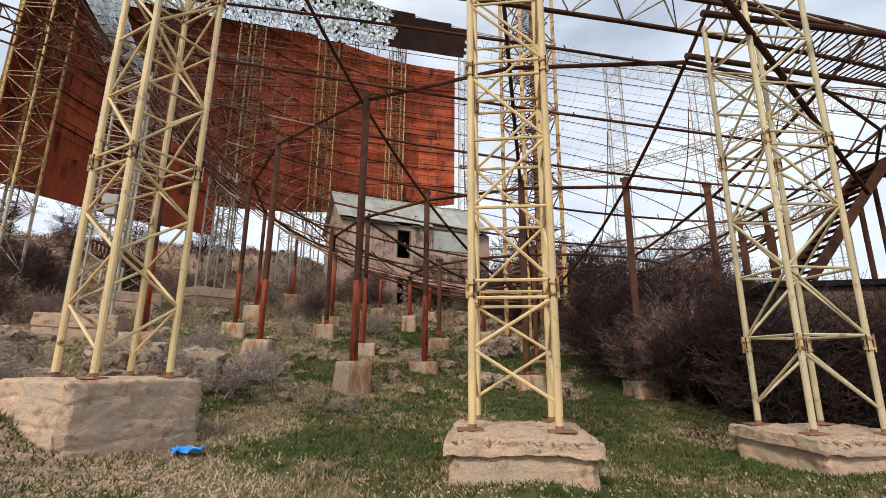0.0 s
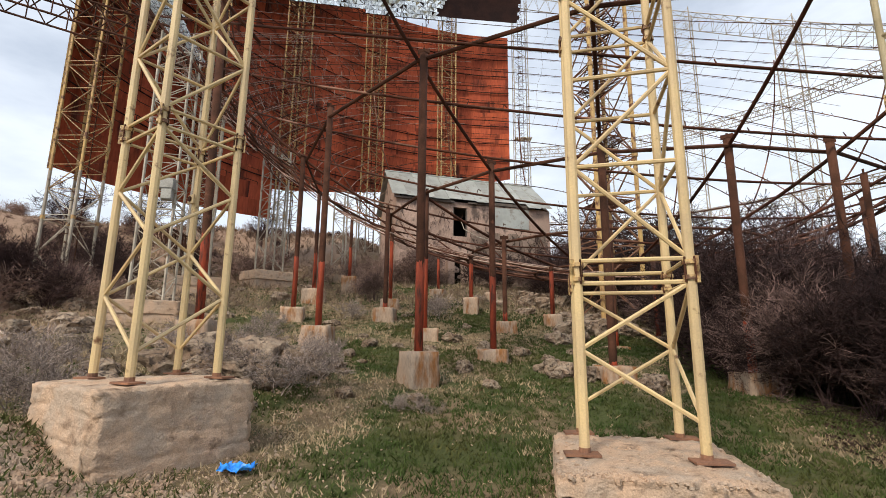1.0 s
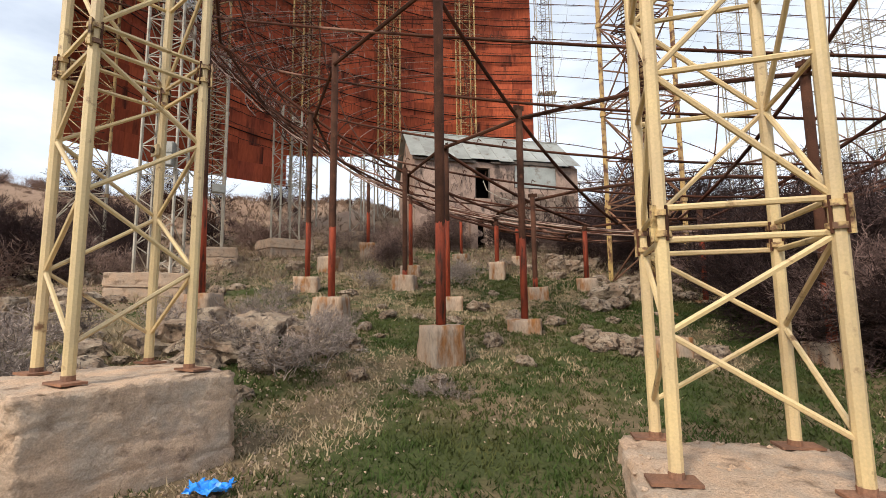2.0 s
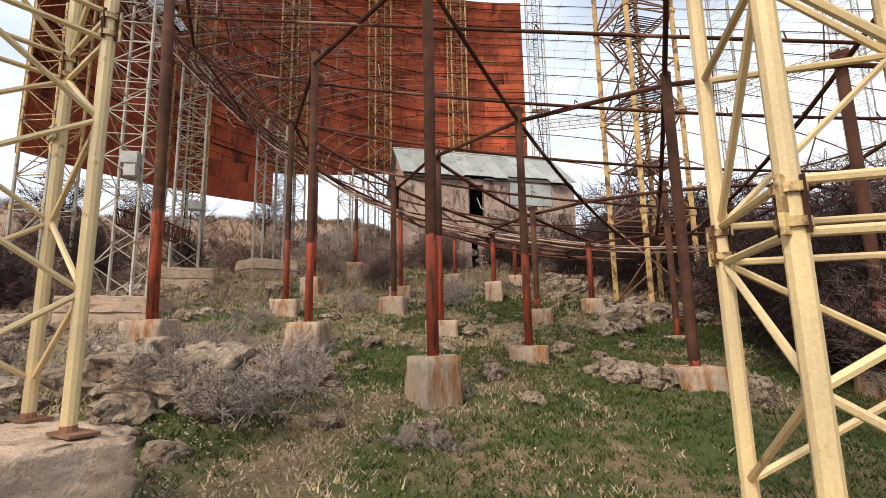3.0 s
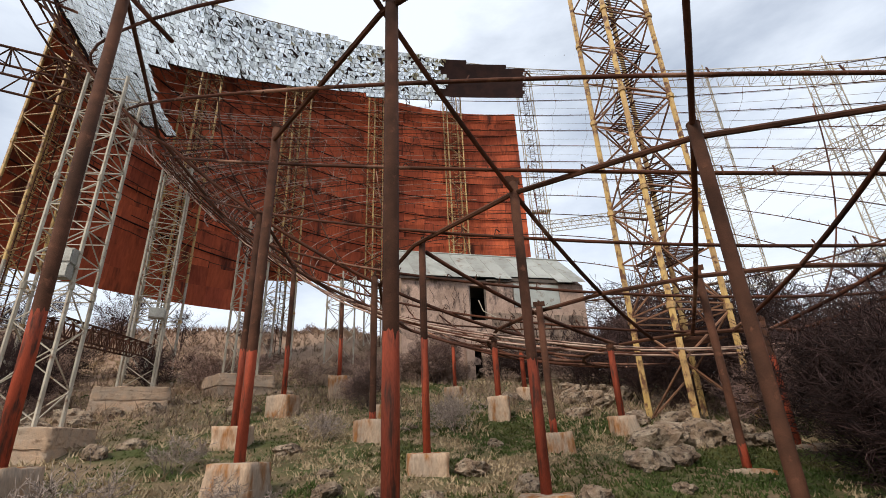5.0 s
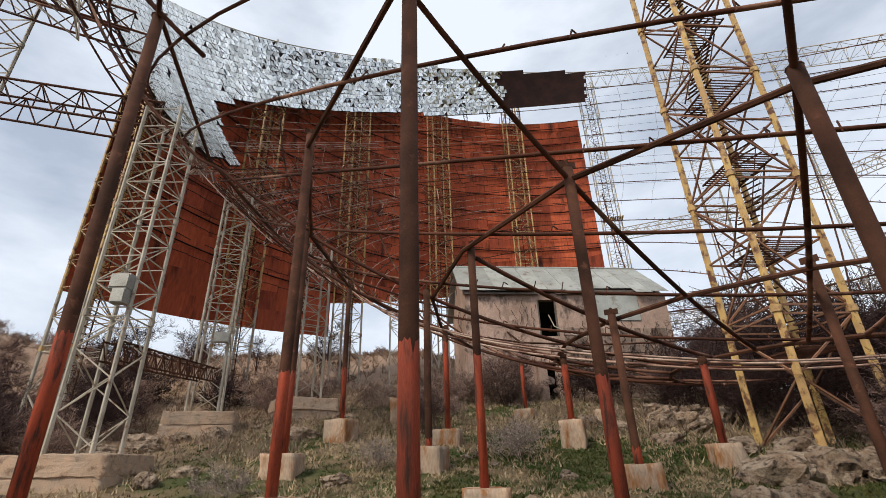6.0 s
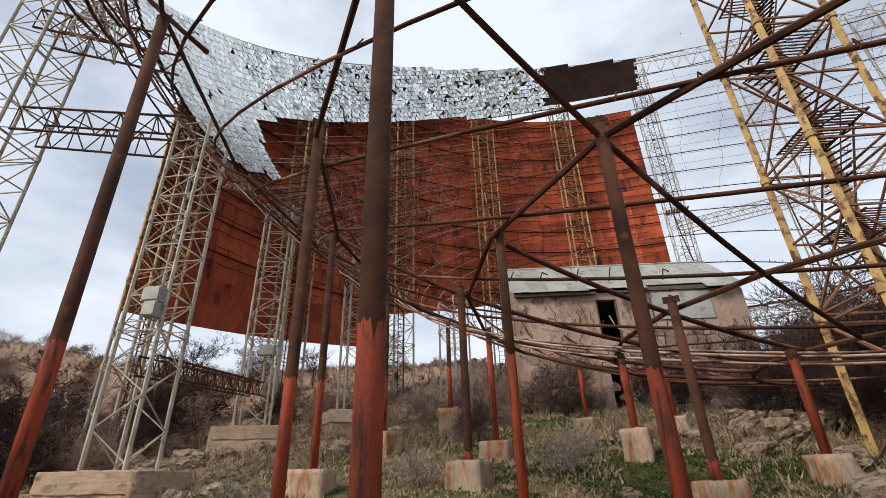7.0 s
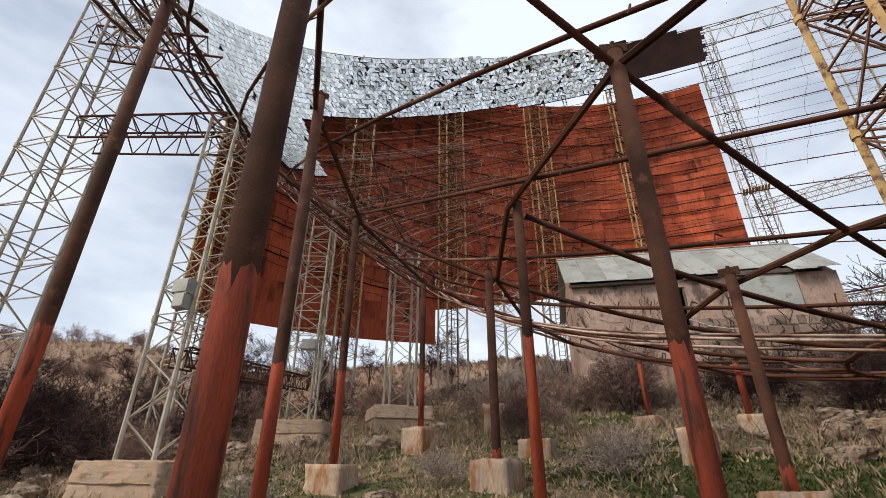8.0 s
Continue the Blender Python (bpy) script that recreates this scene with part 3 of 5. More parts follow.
# ---- posts ----
POSTS = [
    (-2.2, 12.11, 1.65, 3.65, 8.93, 0.1), (-0.6, 15.15, 1.66, 3.7, 7.12, 0.09), (-5.68, 14.97, 2.27, 4.15, 9.13, 0.095),
    (2.33, 13.82, 1.32, 1.4, 7.03, 0.1), (-2.88, 17.15, 2.28, 4.6, 6.91, 0.08), (3.42, 18.19, 1.75, 2.2, 5.92, 0.085),
    (-0.23, 19.13, 2.58, 2.9, 5.64, 0.085), (-8.0, 12.85, 2.35, 4.6, 11.4, 0.11), (-8.0, 18.34, 3.04, 4.95, 8.88, 0.09),
    (-8.97, 22.54, 4.18, 5.85, 8.77, 0.085), (-4.83, 19.56, 3.1, 3.3, 7.05, 0.09), (-5.38, 22.7, 3.71, 6.4, 6.8, 0.085),
    (-8.59, 26.5, 5.28, 6.9, 8.7, 0.085), (-3.99, 28.8, 4.78, 6.6, 6.7, 0.08), (-1.66, 22.19, 3.72, 5.2, 5.4, 0.09),
    (-0.87, 25.8, 4.3, 5.6, 5.7, 0.085), (1.68, 21.1, 2.95, 4.7, 4.75, 0.09), (5.54, 13.9, 1.2, 2.4, 7.1, 0.1),
    (8.3, 14.4, 1.0, 2.2, 7.1, 0.1), (5.5, 20.5, 2.1, 4.2, 5.1, 0.09), (10.5, 16.5, 1.3, 3.0, 6.9, 0.09),
    (12.5, 19.5, 1.6, 3.4, 6.9, 0.09),
]
for i, (x, y, zb, zs, zt, r) in enumerate(POSTS):
    p = empty("steel_post", pose(x, y, zb, 0, -1.5 if i == 7 else 0, 0), "round steel post, red primer below, dark rust above", "post", "posts under the dish")
    rnd = random.Random(900 + i)
    n, hs = 24, zs - zb
    edge = [hs + rnd.uniform(-0.03, 0.03) - (rnd.random() < 0.2) * rnd.uniform(0.03, 0.13) for _ in range(n)]
    rim = [(r * math.cos(2 * math.pi * q / n), r * math.sin(2 * math.pi * q / n)) for q in range(n)]
    side = [(q, (q + 1) % n, n + (q + 1) % n, n + q) for q in range(n)]
    raw("lower_shaft", [(u, v, -0.02) for u, v in rim] + [(u, v, e) for (u, v), e in zip(rim, edge)], side + [tuple(range(n))[::-1]], PRIMER, p, "red primer painted lower shaft", True)
    raw("upper_shaft", [(u, v, e) for (u, v), e in zip(rim, edge)] + [(u, v, zt - zb) for u, v in rim], side + [tuple(range(n, 2 * n))], BARE, p, "dark rusted upper shaft", True)
    cap = Soup().tube((0, 0, zt - zb), (0, 0, zt - zb + 0.02), r * 1.08, 10).tube((0, 0, zt - zb + 0.02), (0, 0, zt - zb + 0.16), 0.03, 6)
    cap.box(pose(0, 0, zt - zb + 0.07, 0, 0, 30 * i), 0.3, 0.02, 0.13)
    cap.make("head_plate", BARE, p)
    f = slab("footing", x, y, zb, *((0.62, 0.6) if i in (14, 15, 16) else (0.7, 0.68) if i == 0 else (0.8, 0.76)), 0, "", seed=30 + i, material=STAINED)
    f.parent = p
    f.matrix_basis = pose(0, 0, 0, 0, 0, 38 if i == 0 else -10 + (37 * i) % 30)
    for key in ("label", "category", "group"):
        if key in f:
            del f[key]

# ---- red wall ----
WR = 27.0


def wall_low(az):
    return 10.1 + (187 - az) / 35 * 1.4 if az > 152 else 13.9 + (152 - az) / 54 * 5.0


def wall_top(az):
    return 35.7 if az < 140 else 35.7 - (az - 140) / 47 * 8.7


red_wall = empty("wall_back", Matrix(), "tall curved wall of rust-red steel sheets behind the dish", "wall", kind="structure")
row, col = 1.3, 4.39
naz = 20
for i in range(naz):
    a0, a1 = 98 + col * i, 98 + col * (i + 1)
    am = (a0 + a1) / 2
    lo, hi = wall_low(am), wall_top(am)
    n = round((hi - lo) / row)
    for j in range(n):
        v, f = [], []
        for q in range(3):
            a = a0 - 0.04 + (a1 - a0 + 0.08) * q / 2
            wo = 0.0 if i % 2 else 0.016
            l0, h0 = wall_low(min(max(a, a0 + .01), a1 - .01)) if (am > 152) == (a > 152) else lo, wall_top(a)
            za, zb = l0 + (h0 - l0) * j / n, l0 + (h0 - l0) * (j + 1) / n + 0.05
            for rr, z in ((WR + 0.02 + wo, za), (WR - 0.04 + wo, zb), (WR - 0.01 + wo, zb), (WR + 0.05 + wo, za)):
                v.append((CX + rr * math.cos(radians(a)), CY + rr * math.sin(radians(a)), z))
        for q in range(2):
            for e in range(4):
                f.append((q * 4 + e, q * 4 + (e + 1) % 4, q * 4 + 4 + (e + 1) % 4, q * 4 + 4 + e))
        f += [(0, 1, 2, 3), (11, 10, 9, 8)]
        raw("panel", v, f, RUSTWALL, red_wall)

# edge strip and purlins of the wall
Soup().line([(CX + (WR - 0.05) * math.cos(radians(185.9)), CY + (WR - 0.05) * math.sin(radians(185.9)), z) for z in (10.0, 18.0, 27.2)], 0.07, 4).make("edge_strip", OCHRE, red_wall, "yellow painted edge strip")
for j in range(13):
    pts = []
    for i in range(46):
        a = 98 + 87.8 * i / 45
        z = wall_low(99) - 4 + 2.0 * j
        if z > wall_low(a) + 0.2 and z < wall_top(a):
            pts.append((CX + (WR - 0.16) * math.cos(radians(a)), CY + (WR - 0.16) * math.sin(radians(a)), z))
    if len(pts) > 2:
        Soup().line(pts, 0.05, 4).make("purlin", DARKSHEET, red_wall)

# thin battens and brackets over the sheets
rnd_wall = random.Random(61)
for j in range(27):
    rods, z = Soup(), wall_low(99) - 4.6 + 0.97 * j
    for i in range(44):
        a, b = 98.4 + 1.98 * i, 98.4 + 1.98 * (i + 1)
        if rnd_wall.random() < 0.12 or not (wall_low(a) + 0.3 < z < wall_top(a) - 0.2 and wall_low(b) + 0.3 < z):
            continue
        za, zb = z + rnd_wall.uniform(-0.07, 0.05), z + rnd_wall.uniform(-0.07, 0.05)
        pa, pb = ((CX + (WR - 0.2) * math.cos(radians(v)), CY + (WR - 0.2) * math.sin(radians(v)), h) for v, h in ((a, za), (b, zb)))
        rods.tube(pa, pb, 0.026, 4)
        if rnd_wall.random() < 0.35:
            rods.tube(pa, (pa[0], pa[1], za - rnd_wall.uniform(0.2, 0.7)), 0.022, 4)
    if rods.f:
        rods.make("batten", BARE, red_wall, "thin dark rods across the sheets")

# ---- mirror facets on the upper bowl ----
def rim_level(phi):
    return 9.05 if phi > 150 else 9.05 - (150 - phi) / 56 * 2.45


def facet_here(k, phi):
    if k > rim_level(phi) or phi < 93.5:
        return 0
    if phi < 114 + 1.2 * math.sin(k * 2.3):
        return 2 if k > 2.9 else 0
    left = 214.5 - max(0, k) * 0.75
    if phi > left:
        return 0
    if k > 2.35 + 0.5 * math.sin(radians((phi - 120) * 2.2)):
        return 1
    return 1 if phi > 191.5 + (2.3 - k) * 1.45 and k > -2.2 + (phi - 198) * 0.06 else 0


facets = empty("mirror_lining", Matrix(), "broken silvery mirror facets lining the upper dish", "mirror")
back, tiles = Soup(), []
DK, DP = 0.46, 1.05
for ik in range(26):
    k0 = -2.2 + DK * ik
    for ip in range(118):
        p0 = 93.5 + DP * ip + (0.5 * DP if ik % 2 else 0)
        kind = facet_here(k0 + DK / 2, p0 + DP / 2)
        if not kind:
            continue
        q = [tilted(k0, p0, 0.07), tilted(k0, p0 + DP, 0.07), tilted(k0 + DK, p0 + DP, 0.07), tilted(k0 + DK, p0, 0.07)]
        s0 = len(back.v)
        back.v += q + [v + (v - Vector((CX, CY, CZ))).normalized() * 0.05 for v in q]
        back.f += [(s0, s0 + 1, s0 + 2, s0 + 3), (s0 + 7, s0 + 6, s0 + 5, s0 + 4)] + [(s0 + e, s0 + 4 + e, s0 + 4 + (e + 1) % 4, s0 + (e + 1) % 4) for e in range(4)]
        if kind == 1:
            tiles.append((k0, p0))
back.make("backing_sheet", DARKSHEET, facets, "dark brown backing sheet")
rest, wing = Soup(), Soup()
count = 0
for k0, p0 in tiles:
    ragged = 0.035 if p0 < 160 else 0.012
    for half in (0, 1):
        if random.random() < ragged * (1.5 if p0 < 125 else 1):
            continue
        a, b = 0.03, 0.97
        corner = ((a, a), (b, a), (a, b)) if half == 0 else ((b, a), (b, b), (a, b))
        if int(p0 * 7.3 + k0 * 3.1) % 3 == 0:
            corner = tuple((1 - u, v) for u, v in corner)[::-1]
        c0 = tilted(k0 + DK / 2, p0 + DP / 2)
        inward = (Vector((CX, CY, CZ)) - c0).normalized()
        vs = [tilted(k0 + DK * v, p0 + DP * u) + inward * random.uniform(-0.035, 0.04) * (1.9 if p0 < 172 else 0.9 if p0 < 186 else 0.35) for u, v in corner]
        count += 1
        if 183 < p0 < 200 and count % 2 and len([1 for o in facets.children if o.name.startswith("facet")]) < 290:
            raw("facet", vs + [v - inward * 0.012 for v in vs], [(0, 1, 2), (5, 4, 3), (0, 3, 4, 1), (1, 4, 5, 2), (2, 5, 3, 0)], WING if p0 > 186 else MIRROR, facets)
        else:
            field = wing if p0 > 186 else rest
            s0 = len(field.v)
            field.v += vs + [v - inward * 0.012 for v in vs]
            field.f += [tuple(s0 + e for e in f) for f in ((0, 1, 2), (5, 4, 3), (0, 3, 4, 1), (1, 4, 5, 2), (2, 5, 3, 0))]
rest.make("facet_field", MIRROR, facets)["kind"] = "stuff"
wing.make("facet_field", WING, facets)["kind"] = "stuff"

# ribs behind the lining
rib = Soup()
for i in range(18):
    phi = 112 + 6 * i
    lo = -2.0 if phi > 193 else 2.0
    pts = [lo + (rim_level(phi) - lo) * j / 7 for j in range(8)]
    Soup().line([tilted(v, phi, 0.22) for v in pts], 0.04, 5).make("rib", PIPE, facets)
    Soup().line([tilted(v, phi, 0.95) for v in pts], 0.04, 5).make("rib", PIPE, facets)
    for u, v in zip(pts, pts[1:]):
        rib.tube(tilted(u, phi, 0.22), tilted(v, phi, 0.95), 0.022, 4).tube(tilted(u, phi, 0.95), tilted(u, phi, 0.22), 0.022, 4)
rib.make("rib_lattice", PIPE, facets)["kind"] = "stuff"

# ---- bundle of pipe trusses along the lower left of the bowl ----
under = empty("under_trusses", Matrix(), "rusted pipe trusses hung under the dish rings", "truss")
for kk in (-0.3, -2.2, -4.0, -5.9, -7.7):
    for out, rr in ((0.35, 0.03), (0.7, 0.03)):
        Soup().line([tilted(kk, 150 + 5 * i, out) for i in range(15)], rr, 5).make("chord", random.choice((LITPIPE, LITPIPE, PIPE)), under)
    z = Soup()
    for i in range(28):
        u, v = 150 + 2.5 * i, 151.25 + 2.5 * i
        z.tube(tilted(kk, u, 0.35), tilted(kk, v, 0.7), 0.016, 4).tube(tilted(kk, v, 0.7), tilted(kk, u + 2.5, 0.35), 0.016, 4)
        if i % 3 == 0:
            z.tube(tilted(kk, u, 0.35), tilted(kk - 1.85, v + 3, 0.35), 0.022, 4)
    z.make("lattice", LITPIPE if kk > -5 else PIPE, under)["kind"] = "stuff"

for i in range(26):
    kk = 1.6 - 0.62 * i
    a, b = 112 + random.uniform(-8, 8), 232 + random.uniform(-14, 10)
    if kk > -2.8:
        b = 188
    if kk < -9:
        a, b = 160, 215
    o = random.choice((0.12, 0.2, 0.3))
    Soup().line([tilted(kk, a + (b - a) * j / 24, o) for j in range(25)], 0.021, 5).make("thin_pipe", random.choice((PIPE, LITPIPE, BARE, LITPIPE)), under)
for i in range(30):
    phi = 116 + 3.9 * i
    k0 = 2.0 if phi < 190 else -3.0
    Soup().line([tilted(k0 - 1.9 * j, phi + random.uniform(-0.7, 0.7), 0.25) for j in range(5 if phi < 190 else 4)], 0.02, 4).make("cross_pipe", random.choice((PIPE, BARE)), under)

for i in range(44):
    kk = 0.6 - 0.2 * i + random.uniform(-0.1, 0.1)
    if kk > -2.6:
        continue
    a = 186 + random.uniform(-3, 6)
    b = min(217, a + random.uniform(14, 30))
    o = random.uniform(0.05, 0.5)
    Soup().line([tilted(kk - 0.02 * j, a + (b - a) * j / 10, o) for j in range(11)], random.uniform(0.018, 0.03), 5).make("thin_pipe", random.choice((LITPIPE, PIPE, RUSTPLATE, LITPIPE, BARE)), under)
# Every second strut gets the pale tone, as highlights on lit rods.
strut, pale_strut = Soup(), Soup()
for i in range(420):
    kk = random.uniform(-9, 1)
    phi = random.uniform(188, 216) if kk < -2.6 else random.uniform(212.5, 215.5)
    (pale_strut if i % 2 else strut).tube(tilted(kk, phi, random.uniform(0, 0.3)), tilted(kk + random.uniform(-1.0, 1.0), phi + random.uniform(-2.5, 2.5), random.uniform(0.25, 0.55)), 0.016, 4)
for i in range(420):
    kk, phi = random.uniform(-7.5, -1.0), random.uniform(140, 190)
    (pale_strut if i % 2 else strut).tube(tilted(kk, phi, random.uniform(0, 0.2)), tilted(kk + random.uniform(-0.9, 0.9), phi + random.uniform(-2.5, 2.5), random.uniform(0.2, 0.5)), 0.015, 4)
island_shade(RUSTPLATE, 0.5, 2.6)
strut.make("strut_field", RUSTPLATE, under)["kind"] = "stuff"
pale_strut.make("strut_field", LITPIPE, under)["kind"] = "stuff"

# ---- lattice beams between towers ----
def lattice_beam(p, q, depth, r, paint, label, n):
    p, q = Vector(p), Vector(q)
    b = empty("lattice_beam", Matrix(), label, "beam", "lattice beams")
    side = (q - p).cross(Vector((0, 0, 1))).normalized() * depth * 0.5
    dn = Vector((0, 0, -depth))
    for o in (side, -side, dn + side, dn - side):
        Soup().tube(p + o, q + o, r, 5).make("chord", paint, b)
    s = Soup()
    for i in range(n):
        u, v, w = p.lerp(q, i / n), p.lerp(q, (i + 0.5) / n), p.lerp(q, (i + 1) / n)
        for o in (side, -side):
            s.tube(u + o, v + o + dn, r * 0.55, 4).tube(v + o + dn, w + o, r * 0.55, 4).tube(u + o, u + o + dn, r * 0.5, 4)
        s.tube(u + side, v - side, r * 0.5, 4).tube(v - side, w + side, r * 0.5, 4)
    s.make("lattice", paint, b)["kind"] = "stuff"
    return b


lattice_beam((-19.5, 14.7, 15.2), (-12.8, 17.0, 13.6), 1.0, 0.045, BARE, "dark steel lattice beam between two towers", 5)
lattice_beam((-20.0, 14.1, 20.0), (-15.0, 16.5, 18.2), 1.0, 0.05, PIPE, "rusted steel lattice beam between two towers", 4)
lattice_beam((-12.7, 17.0, 5.9), (-15.4, 23.2, 6.5), 0.5, 0.03, BARE, "dark low lattice beam between two pale towers", 12)
for a, b in ((23, 41), (41, 59), (59, 77), (77, 95.5)):
    for zz in (13.5, 21.5):
        p, q = ((CX + 25.2 * math.cos(radians(v)), CY + 25.2 * math.sin(radians(v)), zz) for v in (a, b))
        lattice_beam(p, q, 0.8, 0.04, PALE, "pale lattice beam linking two rim towers", 9)

# stairs and gratings inside the central tower
for i in range(9):
    z = 5.2 + 3.0 * i
    g = Soup()
    for j in range(16):
        g.box(pose(4.45, 23.6, z, 0, 0, 23) @ Matrix.Translation((0.15, -0.9 + 0.12 * j, 0)), 1.3, 0.03, 0.03)
    g.box(pose(4.45, 23.6, z, 0, 0, 23) @ Matrix.Translation((-0.5, 0, 0)), 0.05, 1.9, 0.05).box(pose(4.45, 23.6, z, 0, 0, 23) @ Matrix.Translation((0.8, 0, 0)), 0.05, 1.9, 0.05)
    g.make("grating", BARE, central).matrix_parent_inverse = central.matrix_basis.inverted()
    f = Soup()
    sx = 1 if i % 2 else -1
    a0, b0 = Vector((4.45 - 0.5 * sx, 23.2, z)), Vector((4.45 + 0.6 * sx, 24.0, z + 3.0))
    for o in (Vector((0.3, -0.3, 0)), Vector((-0.3, 0.3, 0))):
        f.tube(a0 + o, b0 + o, 0.035, 4).tube(a0 + o + Vector((0, 0, 0.9)), b0 + o + Vector((0, 0, 0.9)), 0.02, 4)
    for j in range(12):
        q = a0.lerp(b0, (j + 0.5) / 12)
        f.box(Matrix.Translation(q) @ pose(0, 0, 0, 0, 0, 135), 0.7, 0.07, 0.02)
    f.make("stair_flight", BARE, central).matrix_parent_inverse = central.matrix_basis.inverted()

# ---- house ----
HX, HY, HZ = -7.75, 33.7, 5.3
HT = math.degrees(math.atan2(5.2, 11.4))
HM = pose(HX, HY, HZ, 0, 0, HT)
HL, HD, HH = 12.4, 6.0, 6.75
house = empty("house", HM, "derelict two-storey plastered house with a grey metal roof", "house")


def wall_slab(length, height, thick, holes, place, name, material, parent, label=""):
    """A wall along x with holes (x0, x1, z0, z1) cut right through."""
    xs = sorted({0, length, *[v for h in holes for v in h[:2]]})
    zs = sorted({0, height, *[v for h in holes for v in h[2:]]})
    bm = bmesh.new()
    for a, b in zip(xs, xs[1:]):
        for c, d in zip(zs, zs[1:]):
            if any(h[0] <= a and b <= h[1] and h[2] <= c and d <= h[3] for h in holes):
                continue
            bmesh.ops.create_cube(bm, size=1.0, matrix=Matrix.Translation(((a + b) / 2, thick / 2, (c + d) / 2)) @ Matrix.Diagonal((b - a, thick, d - c, 1)))
    bmesh.ops.remove_doubles(bm, verts=bm.verts[:], dist=1e-4)
    seen = {}
    for f in bm.faces:
        seen.setdefault(tuple(sorted(v.index for v in f.verts)), []).append(f)
    inner = [f for g in seen.values() if len(g) > 1 for f in g]
    bmesh.ops.delete(bm, geom=inner, context="FACES_ONLY")
    ob = part(name, bm, material, parent, label)
    ob.matrix_basis = place
    return ob


door_lo, door_up, win = (4.15, 5.0, 0.55, 2.65), (4.3, 5.45, 4.15, 6.35), (7.3, 10.6, 5.05, 6.35)
wall_slab(HL, HH, 0.4, [door_lo, door_up, win], Matrix(), "front_wall", PLASTER, house)
wall_slab(HL, HH, 0.4, [], pose(HL, HD, 0, 0, 0, 180), "back_wall", PLASTER, house)
wall_slab(HD - 0.8, HH, 0.4, [], pose(0, HD - 0.4, 0, 0, 0, -90), "gable_wall", PLASTER, house)
wall_slab(HD - 0.8, HH, 0.4, [], pose(HL, 0.4, 0, 0, 0, 90), "gable_wall", PLASTER, house)
Soup().box(Matrix.Translation((HL / 2, HD / 2, 3.6)), HL - 0.9, HD - 0.9, 0.15).make("upper_floor", DARKIN, house)
Soup().box(Matrix.Translation((HL / 2, 2.4, 3.2)), HL - 0.9, 0.1, 6.2).make("partition", DARKIN, house)
RH = 2.9
for end, x in (("left", 0.0), ("right", HL - 0.35)):
    raw("gable", [(x, 0.1, HH), (x, HD - 0.1, HH), (x, HD / 2, HH + RH - 0.15), (x + 0.35, 0.1, HH), (x + 0.35, HD - 0.1, HH), (x + 0.35, HD / 2, HH + RH - 0.15)], [(0, 2, 1), (3, 4, 5), (0, 1, 4, 3), (1, 2, 5, 4), (2, 0, 3, 5)], PLASTER, house)
roof = new("roof")
roof.parent = house
for side in (0, 1):
    n = 12
    for i in range(n):
        x0, x1 = -0.35 + (HL + 0.4) * i / n, -0.35 + (HL + 0.4) * (i + 1) / n
        cut = 0.0
        if side == 0:
            cut = 0.2 if 4.4 < (x0 + x1) / 2 < 5.6 else (0.4 if 7.2 < (x0 + x1) / 2 < 10.8 else 0.0)
        slope = RH / (HD / 2 + 0.45)
        ya, yb = (-0.45 + cut + random.uniform(-0.06, 0.06), HD / 2) if side == 0 else (HD + 0.45, HD / 2)
        za, zb = HH + RH - abs(HD / 2 - ya) * slope + 0.02, HH + RH + 0.02
        lift = random.uniform(0, 0.03)
        v = [(x0 + 0.01, ya, za + lift), (x1 + 0.03, ya, za + 0.012 + lift), (x1 + 0.03, yb, zb + 0.012), (x0 + 0.01, yb, zb)]
        v += [(a, b, c - 0.02) for a, b, c in v]
        raw("roof_sheet", v, [(0, 1, 2, 3), (7, 6, 5, 4), (0, 4, 5, 1), (1, 5, 6, 2), (2, 6, 7, 3), (3, 7, 4, 0)], ROOFING, roof)
        Soup().tube((x0, ya, za + 0.02), (x0, yb, zb + 0.02), 0.022, 5).make("seam", ROOFING, roof)
Soup().line([(-0.35, HD / 2, HH + RH + 0.05), (HL + 0.05, HD / 2, HH + RH + 0.05)], 0.07, 6).make("ridge_cap", ROOFING, roof)
Soup().box(Matrix.Translation((2.1, -0.2, HH - 0.06)), 4.5, 0.1, 0.14).make("eave_board", WOODOLD, house)
Soup().box(Matrix.Translation((6.3, -0.15, HH - 0.02)), 1.7, 0.1, 0.12).make("eave_board", WOODOLD, house)
shutter = Soup().box(Matrix.Translation((8.95, -0.03, 5.85)), 3.2, 0.05, 1.55).make("shutter", ROOFING, house, "pale grey sheet closing the window")
for x in (7.34, 8.95, 10.56):
    Soup().box(Matrix.Translation((x, 0.06, 5.7)), 0.09, 0.12, 1.3).make("window_frame", WOODOLD, house)
Soup().box(Matrix.Translation((8.95, 0.0, 6.86)), 3.6, 0.24, 0.22).make("lintel", WOODOLD, house)
for x in (4.34, 5.41):
    Soup().box(Matrix.Translation((x, 0.1, 5.25)), 0.09, 0.14, 2.2).make("door_frame", WOODOLD, house)
Soup().box(Matrix.Translation((4.05, -0.22, 1.6)), 0.5, 0.42, 2.3).make("pier", PLASTER, house, "pale rendered pier beside the cellar door")
Soup().line([(4.9, -0.05, 5.4), (5.0, -0.5, 4.6), (5.9, -0.9, 4.0), (7.0, -1.0, 3.75)], 0.03, 6).make("bent_pipe", PALE, house, "bent pale pipe")
vine = Soup()
random.seed(5)
